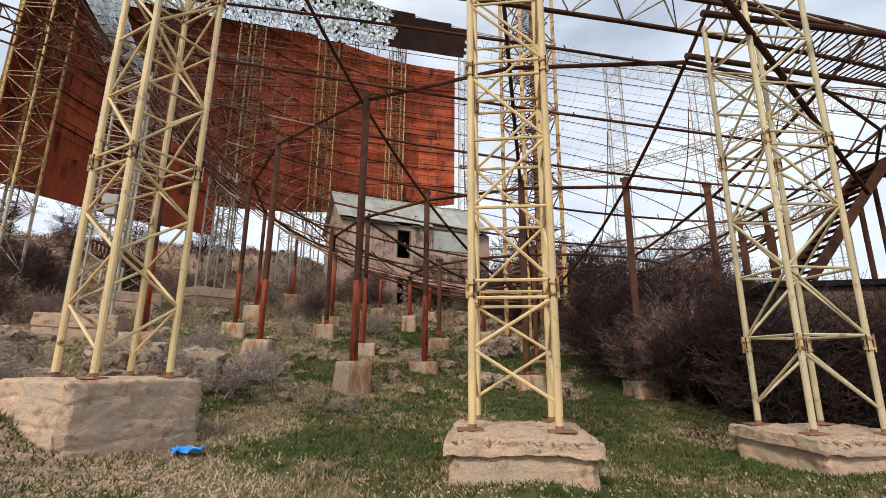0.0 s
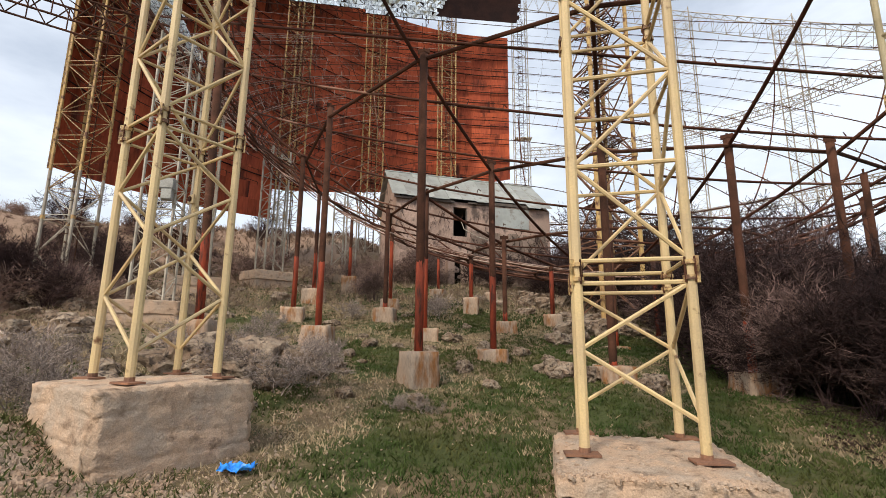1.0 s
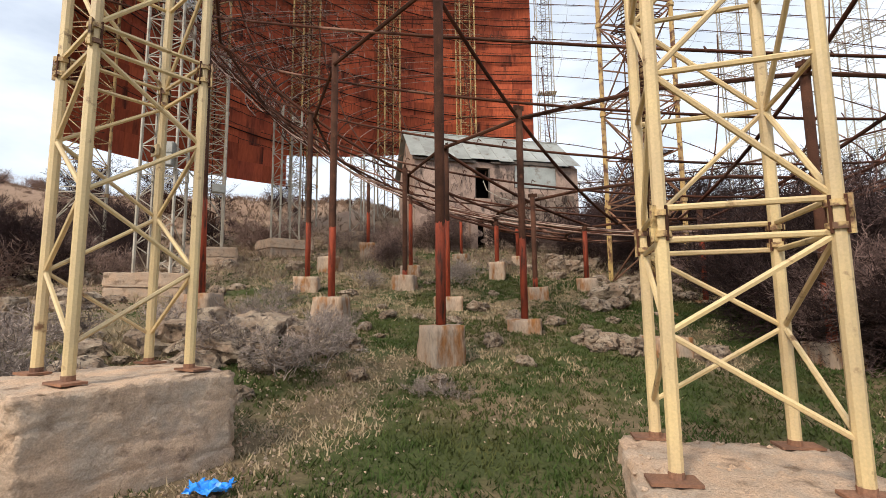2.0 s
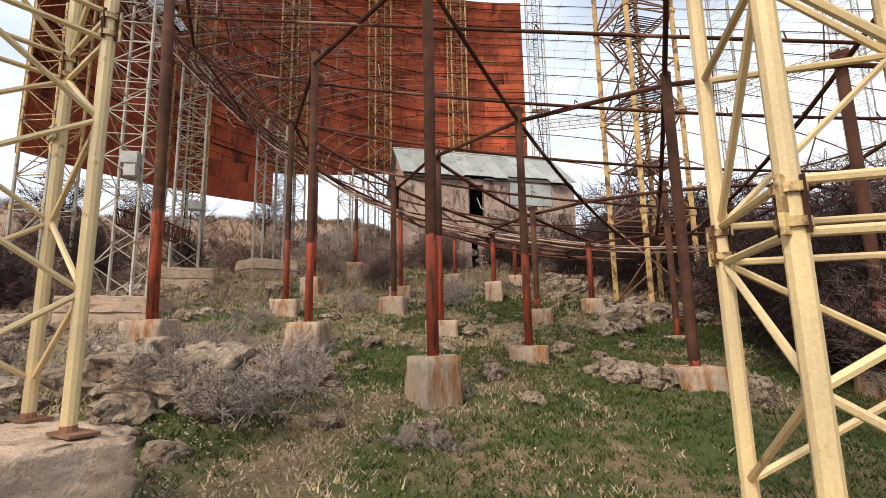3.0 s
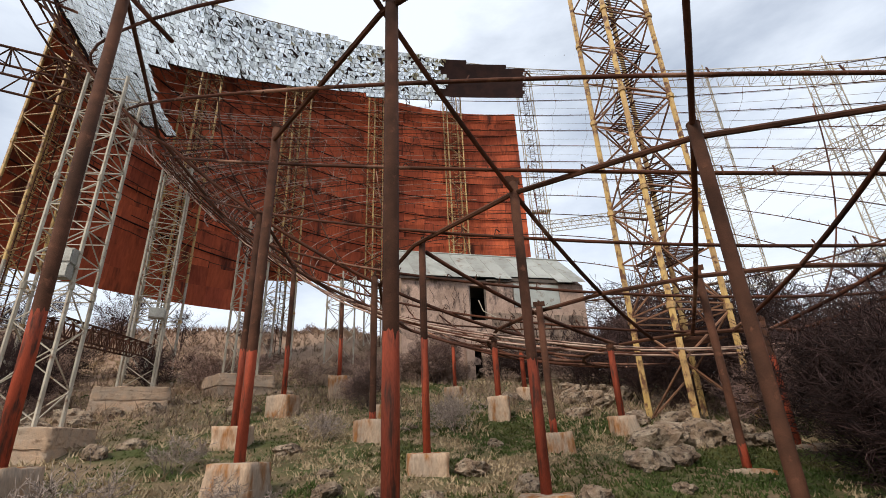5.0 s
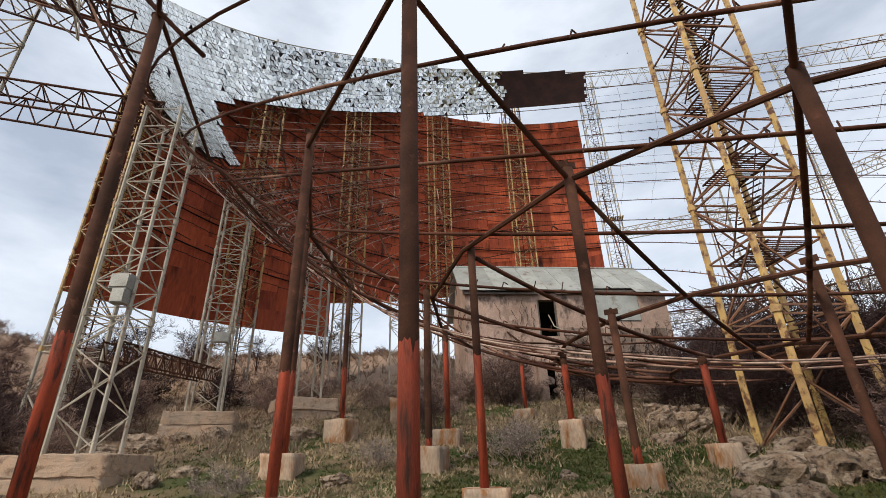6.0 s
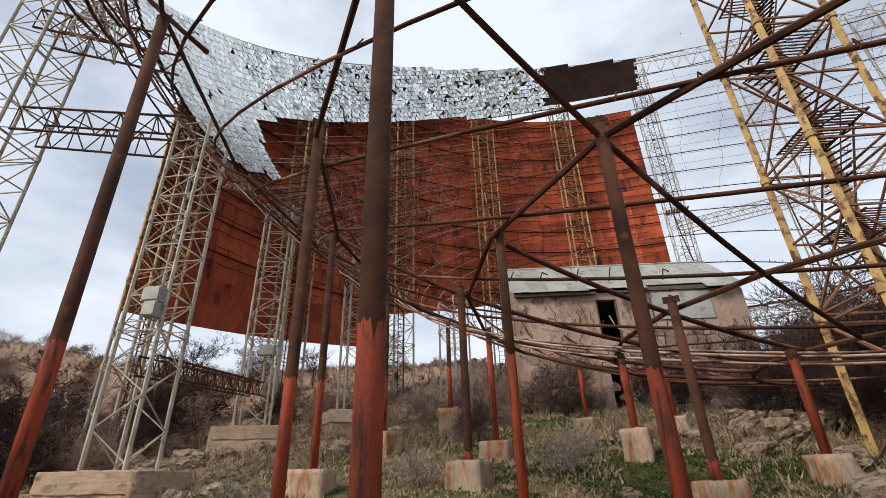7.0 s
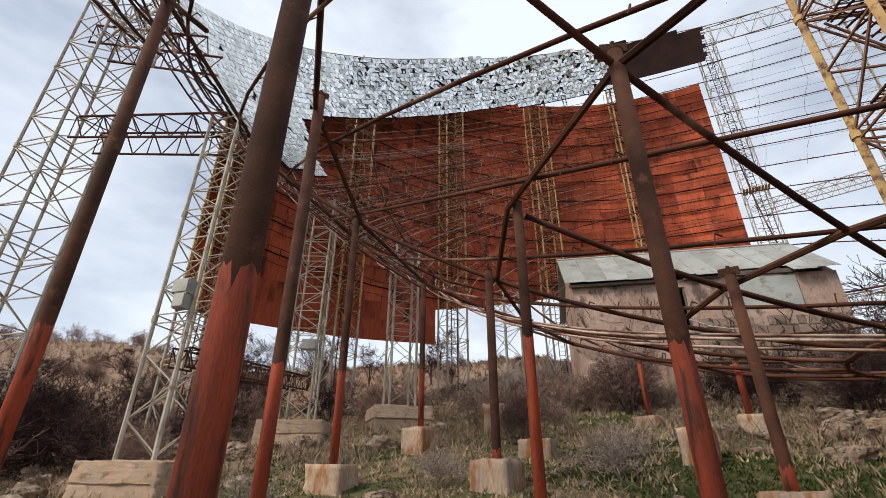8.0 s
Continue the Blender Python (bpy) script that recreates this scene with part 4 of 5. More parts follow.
for i in range(34):
    x, z = random.uniform(5.6, 12.0), random.uniform(1.0, 3.0)
    p = Vector((x, -0.04, z))
    for j in range(random.randint(4, 9)):
        q = p + Vector((random.uniform(-0.4, 0.4), 0, random.uniform(0.15, 0.5)))
        q.y = -0.04 - random.uniform(0, 0.08)
        vine.tube(p, q, 0.016, 3)
        p = q
vine.make("climber", TWIG, house, "bare climbing stems on the wall")["kind"] = "stuff"
rubble = Soup()
for x0, z0, w, h in ((5.5, 3.0, 6.6, 2.0),):
    for r in range(8):
        x = x0 + random.uniform(-0.2, 0.2)
        while x < x0 + w - 0.3:
            l = random.uniform(0.3, 0.7)
            rubble.box(pose(x + l / 2, 0.01 - random.uniform(0, 0.05), 0.9 + r * 0.5 + random.uniform(-0.03, 0.03), random.uniform(-4, 4), random.uniform(-4, 4), random.uniform(-3, 3)), l - 0.03, 0.08, 0.44)
            x += l
rubble.make("stonework", STONEWALL, house, "rough stone facing")["kind"] = "stuff"

skin = Soup()
rnd_skin = random.Random(17)
for i in range(30):
    x, z = rnd_skin.uniform(0.2, 5.2), rnd_skin.uniform(0.8, 6.3)
    if 3.7 < x < 5.5 and z > 3.6:
        continue
    n, rr, s0 = rnd_skin.randint(6, 9), rnd_skin.uniform(0.2, 0.75), len(skin.v)
    ring = [(x + rr * rnd_skin.uniform(0.6, 1.1) * math.cos(6.283 * q / n), min(6.6, z + 0.7 * rr * rnd_skin.uniform(0.6, 1.1) * math.sin(6.283 * q / n))) for q in range(n)]
    y = -0.005 - 0.0006 * i
    skin.v += [(u, y, v) for u, v in ring] + [(u, 0.02, v) for u, v in ring]
    skin.f += [tuple(s0 + q for q in range(n))] + [(s0 + q, s0 + n + q, s0 + n + (q + 1) % n, s0 + (q + 1) % n) for q in range(n)]
SKIN = mat("flaking_plaster", (0.49, 0.345, 0.275), (0.35, 0.245, 0.195), 0.92, 0, 0.9, fine=18, bump=0.5, third=(0.15, 0.11, 0.09), third_at=(0.56, 0.68), third_scale=2.0, bump_scale=6.0, dist=0.04)
island_shade(SKIN, 0.9, 1.12)
skin.make("plaster_flake", SKIN, house, "plates of flaking pinkish plaster")["kind"] = "stuff"
# Plaster cracks, added as thin dark tubes just proud of the wall.
crack = Soup()
for i in range(9):
    p = Vector((rnd_skin.uniform(0.4, 5.0), -0.075, rnd_skin.uniform(4.5, 6.5)))
    for j in range(rnd_skin.randint(3, 7)):
        q = p + Vector((rnd_skin.uniform(-0.18, 0.18), 0, -rnd_skin.uniform(0.12, 0.35)))
        crack.tube(p, q, 0.014, 4)
        p = q
crack.make("dead_creeper", TWIG, house, "dark cracks in the plaster, built as thin raised lines")["kind"] = "stuff"

# ---- block shed with stairs behind the third tower ----
SHM = pose(8.5, 12.3, 0.0, 0, 0, -14)
shed = empty("shed", SHM, "low cinder-block shed with a black roof edge", "shed")
wall_slab(8.0, 3.55, 0.3, [], pose(0, 0, 0), "front_wall", BLOCKWALL, shed)
wall_slab(5.0, 3.55, 0.3, [], pose(0, 5.3, 0, 0, 0, -90), "side_wall", BLOCKWALL, shed)
wall_slab(5.0, 3.55, 0.3, [], pose(8.0, 0.3, 0, 0, 0, 90), "side_wall", BLOCKWALL, shed)
wall_slab(8.0, 3.55, 0.3, [], pose(8.0, 5.6, 0, 0, 0, 180), "back_wall", BLOCKWALL, shed)
Soup().box(Matrix.Translation((4.0, 2.8, 3.63)), 8.4, 6.0, 0.14).make("roof_slab", DARKIN, shed, "black tarred roof slab")
blk = Soup().box(Matrix(), 0.575, 0.05, 0.275)
proto = blk.make("block", BLOCKWALL, shed)
proto.matrix_basis = Matrix.Translation((0.3, -0.02, 0.15))
for r in range(12):
    for c in range(13):
        x = 0.3 + 0.6 * c + (0.3 if r % 2 else 0)
        if (r or c) and x < 7.75:
            share("block", proto.data, shed, Matrix.Translation((x, -0.02 - random.uniform(0, 0.012), 0.15 + 0.29 * r)))

stairs = empty("steel_stairs", Matrix(), "dark rusted steel stairs with posts and a landing", "stairs")
for dy in (0.0, 1.1):
    Soup().box(look((12.6, 14.4 + dy, 6.1), (14.1, 14.4 + dy, 8.0)), 0.09, 0.28, 4.9).make("stringer", BARE, stairs)
for i in range(15):
    q = Vector((11.1, 14.95, 4.2)).lerp(Vector((14.1, 14.95, 8.0)), i / 14)
    Soup().box(Matrix.Translation(q), 0.26, 1.1, 0.03).make("tread", BARE, stairs)
for x, y, zt in ((10.0, 14.4, 6.4), (10.6, 14.4, 6.2), (10.9, 15.5, 6.1), (13.0, 14.4, 6.5), (13.4, 15.5, 6.9), (14.6, 14.4, 8.0), (14.6, 15.5, 8.0), (16.4, 14.4, 8.0)):
    Soup().tube((x, y, 0.2), (x, y, zt), 0.075, 10).make("post", BARE, stairs)
Soup().box(Matrix.Translation((15.5, 14.95, 8.05)), 2.8, 1.5, 0.1).make("landing", BARE, stairs)
for x in (14.2, 15.0, 15.8, 16.6):
    Soup().tube((x, 14.25, 8.1), (x, 14.25, 9.2), 0.03, 6).make("baluster", BARE, stairs)
for z in (8.65, 9.2):
    Soup().tube((14.2, 14.25, z), (16.7, 14.25, z), 0.03, 6).make("handrail", BARE, stairs)
Soup().tube((11.0, 14.3, 5.2), (14.2, 14.3, 9.2), 0.03, 6).make("handrail", BARE, stairs)

walkway = empty("grating_walkway", Matrix(), "overhead steel walkway of gratings and pipe rails", "walkway")
for p, q in (((4.6, 7.4, 7.7), (12.5, 9.6, 8.6)), ((4.9, 8.6, 7.7), (12.0, 11.2, 8.6)), ((4.3, 6.5, 7.5), (12.5, 13.5, 6.6)), ((5.8, 6.8, 7.7), (13.0, 8.6, 8.8))):
    Soup().tube(p, q, 0.06, 8).make("rail", BARE, walkway)
for i in range(26):
    u = 0.3 + 0.7 * i / 26
    Soup().tube(Vector((4.6, 7.4, 7.75)).lerp(Vector((12.5, 9.6, 8.65)), u), Vector((4.9, 8.6, 7.75)).lerp(Vector((12.0, 11.2, 8.65)), u), 0.018, 4).make("grating_bar", BARE, walkway)

# ---- rocks ----
def rock_mesh(seed, flat):
    bm = bmesh.new()
    bmesh.ops.create_icosphere(bm, subdivisions=3, radius=1.0)
    off = Vector((seed * 13.7, seed * 5.1, seed * 2.3))
    for v in bm.verts:
        d = v.co.normalized()
        cell = noise.cell_vector(d * 1.6 + off)
        n = 0.75 + 0.35 * noise.noise(d * 1.3 + off) + 0.22 * noise.noise(d * 3.1 + off) + 0.10 * abs(noise.noise(d * 7.0 + off)) + 0.06 * cell.x
        v.co = Vector((d.x * n, d.y * n * 0.85, d.z * n * flat))
    me = bpy.data.meshes.new("rock")
    bm.to_mesh(me)
    bm.free()
    me.materials.append(ROCK)
    return me


ROCKS = [rock_mesh(i, f) for i, f in enumerate((0.62, 0.75, 0.5, 0.7, 0.42, 0.58))]
random.seed(11)


def rock(x, y, size, sink=0.25):
    r = new("rock", random.choice(ROCKS))
    k = size * random.uniform(0.85, 1.15)
    r.matrix_basis = pose(x, y, ground_z(x, y) + size * (0.5 - sink) * 0.6, random.uniform(-15, 15), random.uniform(-15, 15), random.uniform(0, 360)) @ Matrix.Diagonal((k, k * random.uniform(0.8, 1.2), k, 1))
    return tagged(r, "rough grey boulder with pale lichen in the grass", "rock", "boulders")


for x, y, size in ((0.8, 14.2, 0.42), (1.15, 14.0, 0.5), (1.5, 14.1, 0.45), (1.8, 13.75, 0.42), (1.35, 14.6, 0.4), (0.95, 13.7, 0.3), (1.55, 13.55, 0.28), (3.1, 13.5, 0.42), (3.4, 13.9, 0.38), (3.05, 13.1, 0.25)):
    rock(x, y, size)
for x, y, size in ((-1.3, 13.7, 0.45), (-2.0, 17.3, 0.5), (0.15, 15.8, 0.4), (-0.62, 12.3, 0.22), (-4.2, 15.2, 0.32), (-0.9, 16.4, 0.4), (-4.4, 14.0, 0.3), (-2.4, 15.4, 0.3), (-6.4, 18.1, 0.4), (1.5, 17.9, 0.5), (2.2, 18.3, 0.42), (-0.4, 24.3, 0.5), (0.7, 23.1, 0.5), (-1.4, 25.1, 0.4), (1.0, 30.0, 0.8), (2.9, 28.5, 0.9), (4.5, 27.5, 0.8), (1.9, 26.4, 0.6)):
    rock(x, y, size)
for i in range(12):
    rock(1.6 + i * 0.3 + random.uniform(-0.3, 0.3), 20.6 + random.uniform(-0.9, 0.9) + i * 0.08, random.uniform(0.4, 0.75), 0.3)
for x, y, size in ((-7.0, 10.7, 0.7), (-7.1, 11.6, 0.75), (-7.0, 12.4, 0.5), (-5.6, 11.3, 0.75), (-6.1, 13.2, 0.6), (-4.4, 11.4, 0.5), (-5.0, 12.1, 0.6), (-6.6, 11.0, 0.8), (-5.7, 10.6, 0.7), (-4.75, 11.6, 0.6), (-4.8, 10.5, 0.42), (-5.9, 10.0, 0.55), (-5.3, 12.6, 0.55), (-6.4, 11.9, 0.7), (-6.3, 10.5, 0.6), (-5.2, 10.8, 0.45), (-4.2, 12.2, 0.35), (-7.8, 9.6, 0.6), (-8.6, 10.6, 0.6), (-5.4, 9.4, 0.35), (-7.3, 9.0, 0.4)):
    rock(x, y, size, 0.35)
for i in range(26):
    rock(random.uniform(-24, -9), random.uniform(10, 26), random.uniform(0.3, 0.7), 0.35)
for i in range(34):
    rock(random.gauss(-5.8, 1.3), random.gauss(11.2, 1.1), random.uniform(0.12, 0.34), 0.3)
for i in range(22):
    rock(random.uniform(0, 8), random.uniform(22, 32), random.uniform(0.25, 0.7), 0.3)
for i in range(16):
    rock(random.uniform(-7, 3), random.uniform(13, 24), random.uniform(0.12, 0.26), 0.3)
pale = new("pale_stone", ROCKS[1])
pale.matrix_basis = Matrix.Translation((-2.05, 11.0, ground_z(-2.05, 11.0) + 0.08)) @ Matrix.Diagonal((0.17, 0.15, 0.15, 1))
tagged(pale, "rounded pale stone on a heap of earth", "rock")

# ---- shrubs and bare trees ----
def twig_soup(seed, height, spread_, stems, depth, kids, thick, least=0.004, droop=0.0):
    rnd = random.Random(seed)
    stem, fine = Soup(), Soup()

    def seg(s, p, q, r0, r1):
        d = (q - p).normalized()
        u = d.orthogonal().normalized()
        w = d.cross(u)
        b = len(s.v)
        for c, r in ((p, r0), (q, r1)):
            for i in range(3):
                a = 2.094 * i
                s.v.append(c + (u * math.cos(a) + w * math.sin(a)) * r)
        s.f.extend(((b, b + 1, b + 4, b + 3), (b + 1, b + 2, b + 5, b + 4), (b + 2, b, b + 3, b + 5)))

    def grow(p, d, length, r, level):
        steps = 3 if level < depth else 2
        for i in range(steps):
            d = (d + Vector((rnd.gauss(0, 0.2), rnd.gauss(0, 0.2), rnd.gauss(0.04, 0.13) - droop * level))).normalized()
            q = p + d * length / steps
            r = max(r, least)
            r1 = max(least, r * 0.76)
            seg(stem if level < 2 else fine, p, q, r, r1)
            p, r = q, r1
            if level < depth:
                for _ in range(kids if i else kids - 1):
                    nd = (d * 0.8 + Vector((rnd.gauss(0, 0.75), rnd.gauss(0, 0.75), rnd.gauss(0.12, 0.5)))).normalized()
                    grow(p, nd, length * rnd.uniform(0.5, 0.75), r * 0.62, level + 1)

    for i in range(stems):
        a = rnd.uniform(0, 6.283)
        o = Vector((math.cos(a), math.sin(a), 0)) * rnd.uniform(0, spread_ * 0.3)
        d = Vector((math.cos(a) * rnd.uniform(0.1, spread_), math.sin(a) * rnd.uniform(0.1, spread_), 1)).normalized()
        grow(o, d, height * rnd.uniform(0.4, 0.6), thick * rnd.uniform(0.7, 1.1), 0)
    return stem, fine


def twig_mesh(name, material, *args, **kw):
    out = []
    for tag, soup in zip(("stem_mass", "twig_mass"), twig_soup(*args, **kw)):
        me = bpy.data.meshes.new(tag)
        me.from_pydata([tuple(v) for v in soup.v], [], soup.f)
        me.materials.append(material)
        out.append(me)
    return out


BIG = [twig_mesh("thicket", m, 100 + i, 3.0, 0.6, 7, 4, 2, 0.034, 0.0055) for i, m in enumerate((TWIG, TWIG, PALETWIG, TWIG))]
LOW = [twig_mesh("scrub", TWIG, 200 + i, 1.7, 0.9, 9, 3, 2, 0.022, 0.008) for i in range(3)]
DRY = [twig_mesh("dry_bush", DRYTWIG, 300 + i, 0.85, 1.1, 8, 3, 2, 0.012, 0.004) for i in range(3)]
BROWN = [twig_mesh("brown_scrub", BROWNTWIG, 500 + i, 1.9, 0.95, 9, 3, 2, 0.02, 0.006) for i in range(3)]
TREE = [twig_mesh("bare_crown", TWIG, 400 + i, 7.0, 0.25, 2, 4, 2, 0.09, 0.014) for i in range(2)]


def plant(name, me, x, y, k, label, group, sink=0.05):
    o = new(name)
    share("stem_mass", me[0], o, Matrix())["kind"] = "stuff"
    share("twig_mass", me[1], o, Matrix())["kind"] = "stuff"
    o.matrix_basis = pose(x, y, ground_z(x, y) - sink, 0, 0, random.uniform(0, 360)) @ Matrix.Diagonal((k, k, k * random.uniform(0.85, 1.15), 1))
    return tagged(o, label, name.replace("_", " "), group)


random.seed(21)
for x, y, k in ((5.7, 15.4, 1.0), (6.1, 14.6, 1.0), (6.9, 15.2, 1.1), (6.0, 16.8, 1.0), (6.6, 16.8, 1.15), (7.4, 14.2, 1.0), (8.4, 15.2, 1.1), (7.8, 16.4, 1.15), (9.6, 16.6, 1.2), (6.0, 13.7, 0.75), (7.1, 13.2, 0.8), (5.9, 18.2, 1.0), (8.9, 18.4, 1.1), (7.6, 11.6, 0.9), (8.5, 11.3, 1.0), (9.5, 11.0, 1.05), (6.9, 12.2, 0.8), (10.6, 10.6, 1.05), (6.5, 12.9, 0.8), (8.0, 12.0, 0.9), (9.0, 11.8, 1.0), (5.7, 14.4, 0.6), (11.6, 10.4, 1.1)):
    plant("bare_shrub", random.choice(BIG), x, y, k, "dense bare dark purple-brown shrub", "thicket")
for i in range(95):
    for _ in range(20):
        x, y = random.uniform(-46, -11), random.uniform(12, 58)
        if math.hypot(x + 14.6, y - 22) > 4 and (y > 34 or x < -14) and math.hypot(x, y) > 20:
            break
    plant("bare_shrub", random.choice(BROWN + BROWN + LOW), x, y, random.uniform(0.7, 1.2) * (1.0 if math.hypot(x, y - 6) < 32 else 0.42), "bare brown shrub on the hillside", "hillside shrubs")
for i in range(64):
    d, a = random.uniform(17, 36), radians(random.uniform(52, 84))
    x, y = -d * math.sin(a), 9.5 + d * math.cos(a)
    if math.hypot(x + 12.7, y - 17) > 2.2 and math.hypot(x + 15.4, y - 23.2) > 2.5:
        plant("bare_shrub", random.choice(BIG + BROWN + BROWN), x, y, random.uniform(0.45, 0.85), "dense bare brown shrub on the hillside", "hillside shrubs")
for i in range(70):
    d, a = random.uniform(36, 62), radians(random.uniform(46, 92))
    plant("bare_shrub", random.choice(BROWN), -d * math.sin(a), 9.5 + d * math.cos(a), random.uniform(0.5, 0.8), "bare brown shrub along the crest", "hillside shrubs")
for x, y, k in ((-9.2, 32.4, 1.5), (-8.2, 31.8, 1.2), (-6.6, 32.6, 1.5), (-5.6, 33.0, 1.4), (-6.1, 33.3, 1.3), (-7.2, 32.9, 1.4), (-5.0, 33.4, 1.0), (-10.5, 33.6, 1.3), (-2.0, 34.5, 1.0), (0.2, 34.8, 1.2), (2.4, 35.6, 1.3), (4.6, 35.4, 1.4), (6.2, 33.8, 1.5), (8.0, 31.5, 1.5), (9.5, 29.0, 1.4), (4.4, 31.5, 1.2), (11.0, 26.0, 1.5), (-7.6, 25.6, 0.9), (-6.6, 24.4, 0.7), (-7.0, 28.2, 0.9), (-11.5, 29.4, 1.0), (9.0, 24.0, 1.3), (7.6, 21.0, 1.2), (11.5, 21.5, 1.4), (14, 24, 1.5), (16, 29, 1.6), (13, 33, 1.6), (3.4, 33.4, 1.2), (-4.6, 34.0, 0.9), (-0.8, 33.6, 0.9), (2.2, 31.8, 1.0), (5.4, 29.6, 1.2), (6.8, 27.4, 1.3), (3.6, 27.2, 0.9), (7.2, 25.0, 1.3), (5.0, 25.8, 0.8), (1.8, 33.8, 1.2), (-9.8, 30.6, 1.2), (-8.6, 29.4, 1.0), (6.2, 22.2, 0.9), (9.8, 32.5, 1.6)):
    plant("bare_shrub", random.choice(BIG if x > 0 or random.random() < 0.3 else BROWN), x, y, k * (0.95 if x > 2.5 else 0.7), "bare grey-brown shrub by the house", "slope shrubs")
for x, y, k in ((-4.5, 10.2, 1.0), (-5.4, 10.5, 1.0), (-4.2, 10.9, 0.95), (-7.3, 8.1, 1.0), (-9.2, 9.6, 1.2), (-6.4, 7.9, 0.8), (-5.2, 14.2, 0.8), (-2.8, 20.7, 1.1), (-6.9, 11.2, 1.0), (-6.0, 12.2, 0.9), (-4.7, 12.0, 0.8), (-3.5, 22.6, 0.9), (-8.0, 8.4, 1.1), (-10.4, 11.6, 1.2), (-8.6, 13.6, 1.0), (-1.75, 10.4, 0.45), (-2.3, 10.35, 0.4), (-6.2, 19.6, 0.8), (-8.0, 16.4, 0.9)):
    plant("dry_bush", random.choice(DRY), x, y, k, "low dry grey thorny bush", "dry bushes")
for x, y, k in ((8.5, 41, 1.0), (11.5, 39, 0.9), (6.8, 44, 1.1), (15, 36, 0.9), (19, 34, 1.0), (13.5, 43, 1.1), (-27, 21, 0.42), (-29, 19, 0.5), (-31, 24, 0.5), (-26, 25.5, 0.36), (-30, 30, 0.5), (-33, 15, 0.5), (-27, 33, 0.45), (-30, 37, 0.5), (-24, 36, 0.4), (-33, 33, 0.55), (-22, 42, 0.5), (-20, 38, 0.4), (-36, 20, 0.55)):
    t = empty("bare_tree", pose(x, y, ground_z(x, y) - 0.1, 0, 0, random.uniform(0, 360)), "leafless grey tree behind the house" if x > 0 else "small leafless brown tree on the hillside", "tree", "bare trees")
    Soup().tube((0, 0, 0), (0.05, 0, 1.6), 0.14 * k, 8, 0.11 * k).make("trunk", TWIG, t)
    for tag, me in zip(("limb_mass", "crown"), TREE[int(x * 2) % 2]):
        share(tag, me, t, Matrix.Diagonal((k, k, k, 1)) @ Matrix.Translation((0, 0, 0.2)))

random.seed(77)
for i in range(60):
    d, a = random.uniform(13, 24), radians(random.uniform(50, 86))
    x, y = -d * math.sin(a), 9.5 + d * math.cos(a)
    if min(math.hypot(x + 12.7, y - 17), math.hypot(x + 15.4, y - 23.2), math.hypot(x + 7.9, y - 12.75), math.hypot(x + 7.9, y - 18.3)) > 1.8:
        rock(x, y, random.uniform(0.25, 0.75), 0.25)

# ---- grass, gravel and litter ----
GRASS = mat("green_grass_blade", (0.050, 0.076, 0.019), (0.088, 0.088, 0.030), 0.8, 0, 0.6, bump=0.0, vary=0.0)
STRAW = mat("dry_straw", (0.42, 0.32, 0.20), (0.28, 0.21, 0.13), 0.9, 0, 0.8, bump=0.0, vary=0.0)


def blades(name, count, material, want, tall, label, seed, box=(-9, 8, 1, 25), power=1.4, wide=1.0):
    rnd = random.Random(seed)
    v, f = [], []
    while len(f) < count:
        x, y = rnd.uniform(box[0], box[1]), box[2] + (box[3] - box[2]) * rnd.random() ** power
        if not want(noise.noise(Vector((x * 0.45, y * 0.45, 2.0))) + 0.4 * noise.noise(Vector((x * 1.7, y * 1.7, 5.0))) + rnd.uniform(-0.25, 0.25), x, y):
            continue
        z = ground_z(x, y) - 0.01
        for _ in range(5):
            px, py = x + rnd.gauss(0, 0.05), y + rnd.gauss(0, 0.05)
            a, h = rnd.uniform(0, 6.283), tall * rnd.uniform(0.4, 1.3)
            w = (0.006 + 0.0009 * y) * wide
            dx, dy = math.cos(a) * w, math.sin(a) * w
            lx, ly = rnd.gauss(0, 0.6) * h, rnd.gauss(0, 0.6) * h
            b = len(v)
            v += [(px - dx, py - dy, z), (px + dx, py + dy, z), (px + lx, py + ly, z + h)]
            f.append((b, b + 1, b + 2))
    o = raw(name, v, f, material)
    return tagged(o, label, "grass", kind="stuff")


blades("grass", 150000, GRASS, lambda n, x, y: n > (-0.08 if x < -1 else -0.3) and x > -6.5 + 0.1 * y, 0.075, "short green spring grass on the slope", 1)
blades("dry_grass", 42000, STRAW, lambda n, x, y: n < (-0.1 if x < 0.5 else -0.38), 0.08, "dry straw and dead grass on the slope", 2)
blades("dry_grass", 46000, STRAW, lambda n, x, y: n < 0.25 and (x < -6 or y > 20), 0.16, "dry tufts and dead stalks on the hillside", 3, (-26, 12, 7, 36), 1.0, 1.0)
blades("grass", 46000, GRASS, lambda n, x, y: n > -0.05 and (x < -5 or y > 18), 0.06, "thin green grass between the stones", 4, (-20, 8, 8, 34), 1.0, 1.0)
DEADWEED = mat("dark_dead_weed", (0.30, 0.21, 0.148), (0.17, 0.122, 0.09), 0.95, 0, 0.8, bump=0.0, vary=0.0)
blades("dead_weeds", 60000, DEADWEED, lambda n, x, y: n < 0.3 and math.hypot(x, y - 6) > 17 and x < 8, 0.45, "low dark dead weeds covering the hillside", 5, (-58, 10, 4, 62), 1.0, 0.7)
# Dead leaves coloured extra dark, to paint the thicket's shade on the ground.
SHADE_LITTER = mat("shaded_dead_leaf", (0.075, 0.048, 0.034), (0.035, 0.024, 0.018), 0.95, 0, 0.8, bump=0.0, vary=0.0)
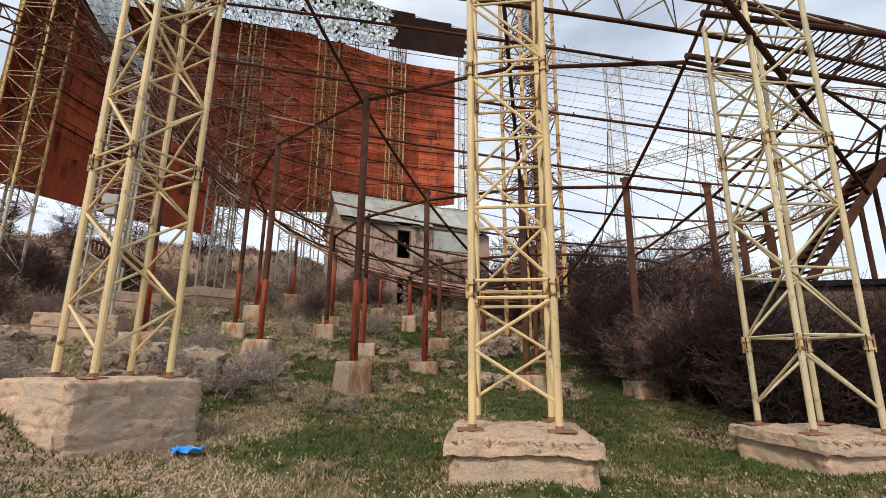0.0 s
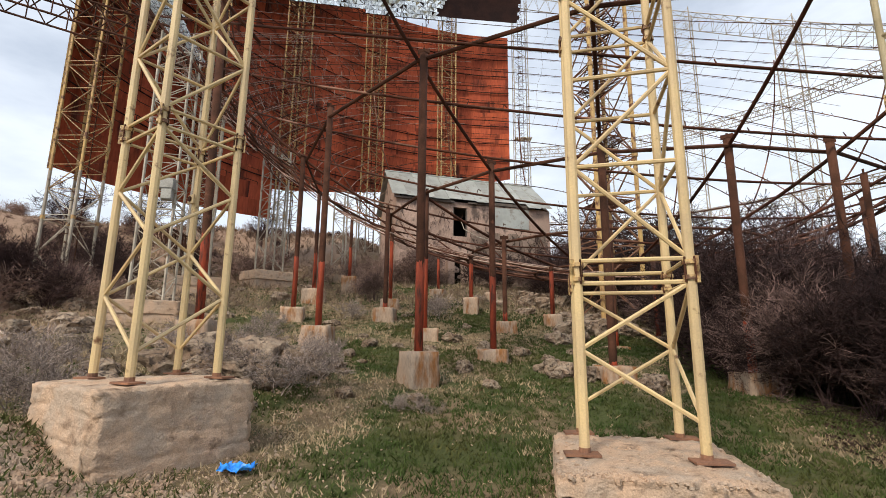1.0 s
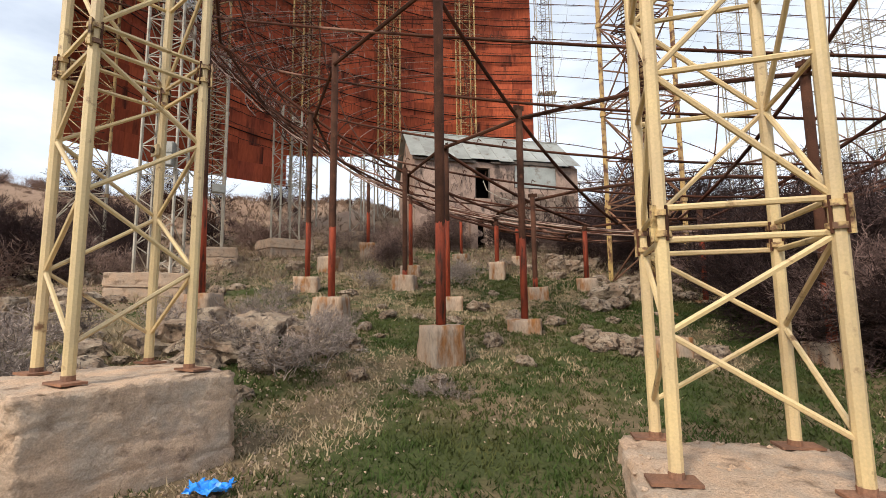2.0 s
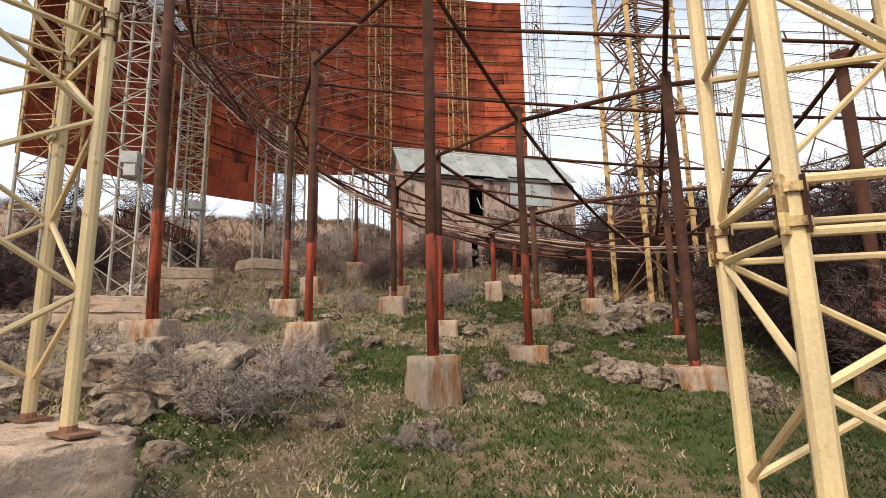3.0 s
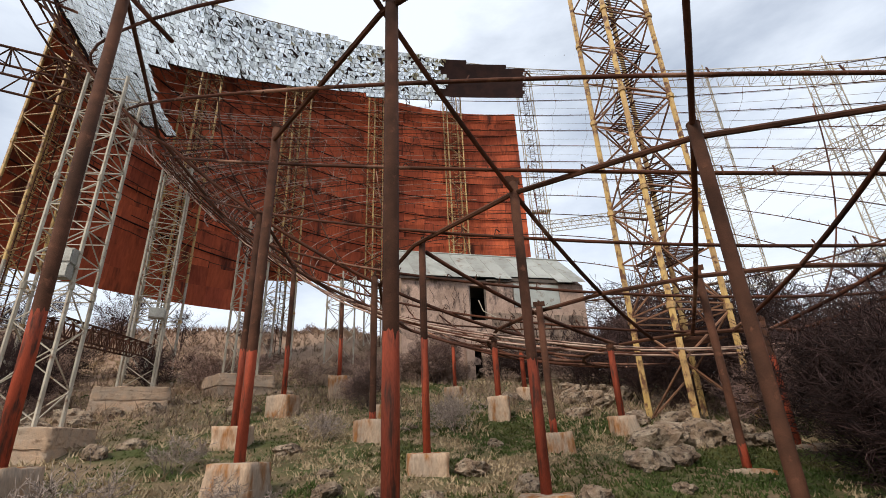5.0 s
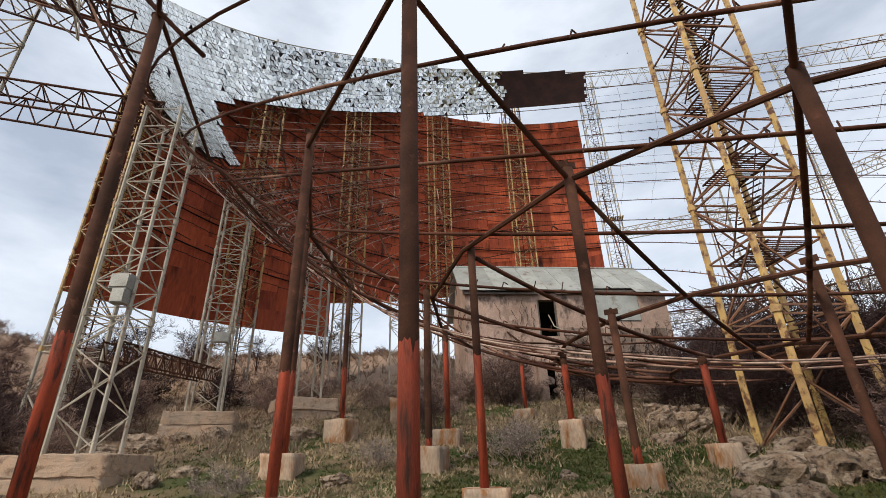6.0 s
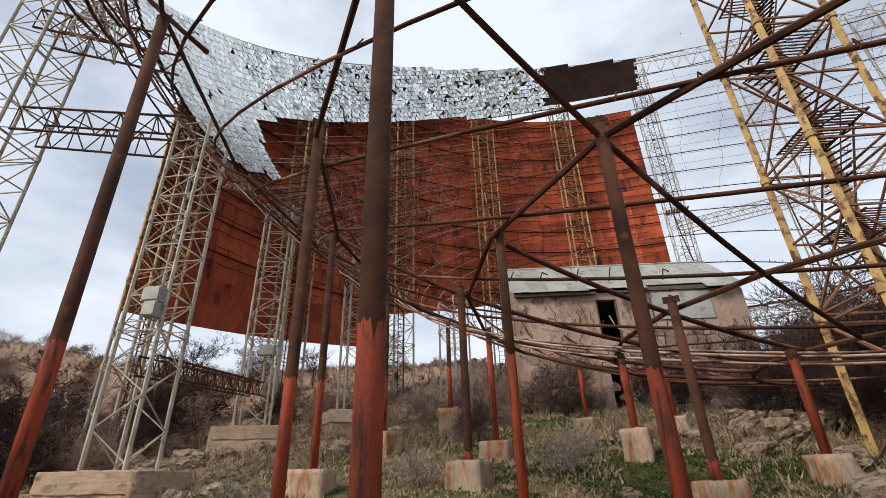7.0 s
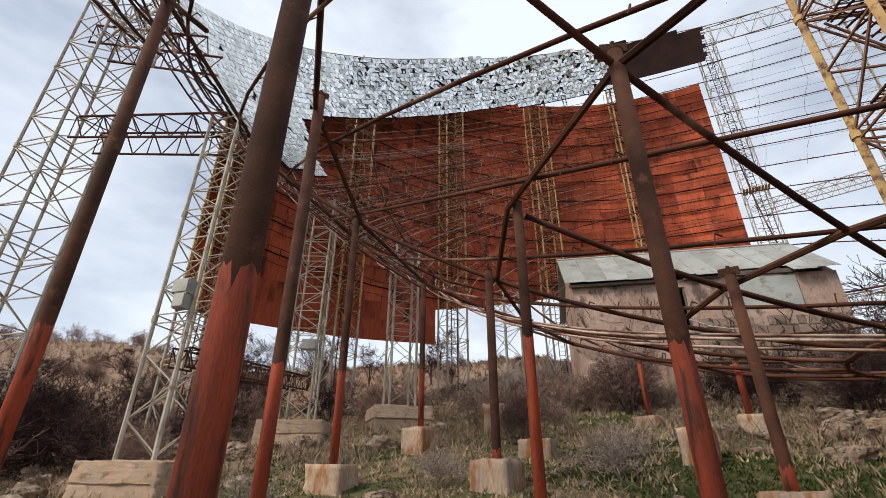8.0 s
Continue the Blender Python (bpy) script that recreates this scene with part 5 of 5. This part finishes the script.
blades("leaf_litter", 42000, SHADE_LITTER, lambda n, x, y: n < 0.42 and x > 4.6 + 0.25 * abs(y - 14.5) + n, 0.05, "dead leaves and stalks under the thicket, its shade put into their dark colour", 6, (4.5, 15, 9.5, 21), 1.0, 2.4)
peb = Soup()
random.seed(31)
for i in range(14000):
    if i % 3:
        x, y = (random.gauss(-5.8, 1.5), random.gauss(6.6, 1.6)) if i % 2 else (random.gauss(-4.4, 0.9), random.gauss(5.7, 0.45))
    else:
        x, y = random.choice(((random.gauss(1.2, 1.3), random.gauss(5.9, 0.7)), (random.gauss(5.5, 1.5), random.gauss(5.6, 0.8)), (random.uniform(-9, 8), random.uniform(2, 24)), (random.gauss(-4.8, 1.5), random.gauss(11, 1.2))))
    z, k = ground_z(x, y), random.uniform(0.008, 0.024)
    peb.box(pose(x, y, z, random.uniform(0, 90), random.uniform(0, 90), random.uniform(0, 90)), k * 2, k * 1.5, k)
tagged(peb.make("gravel", CONCRETE), "crumbled pinkish concrete gravel on the ground", "gravel", kind="stuff")

bag = bmesh.new()
bmesh.ops.create_grid(bag, x_segments=14, y_segments=10, size=0.5)
for v in bag.verts:
    n = noise.noise_vector(v.co * 6.0)
    v.co = Vector((v.co.x * 0.36 + n.x * 0.06, v.co.y * 0.24 + n.y * 0.05, 0.05 + n.z * 0.09))
bag_ob = part("plastic_bag", bag, BLUE)
bag_ob.modifiers.new("thickness", "SOLIDIFY").thickness = 0.004
bag_ob.matrix_basis = pose(-3.35, 6.88, ground_z(-3.35, 6.88) + 0.02, 0, 0, 15)
tagged(bag_ob, "crumpled bright blue plastic bag on the grass", "litter")

near_towers = [o for o in scene.objects if o.get("group") == "towers of the near rim"]
Soup().box(Matrix.Translation((-0.5, 0.44, 3.95)), 0.16, 0.03, 0.13).make("lug_plate", YELLOW, near_towers[0])
Soup().tube((-0.5, 0.42, 3.95), (-0.5, 0.40, 3.95), 0.04, 10).make("lug_hole", BARE, near_towers[0])
inner = [o for o in scene.objects if o.get("group") == "inner dish towers"]
for o, z, w in ((inner[0], 7.3, 0.5), (inner[0], 6.9, 0.35), (inner[1], 7.6, 0.55)):
    Soup().box(Matrix.Translation((0.45 - w * 0.3, -0.72, z)), w, 0.25, 0.4).make("junction_box", GREYBOX, o, "pale grey steel box")
    Soup().box(Matrix.Translation((0.45 - w * 0.3, -0.86, z)), w * 0.9, 0.03, 0.34).make("box_lid", GREYBOX, o)
for o in [o for o in scene.objects if o.get("group") == "rim towers"][4:5]:
    for q in range(9):
        Soup().box(Matrix.Translation((-1.0, -0.8 + 0.2 * q, 22.5)), 0.9, 0.15, 0.04).make("platform_plank", OCHRE, o)
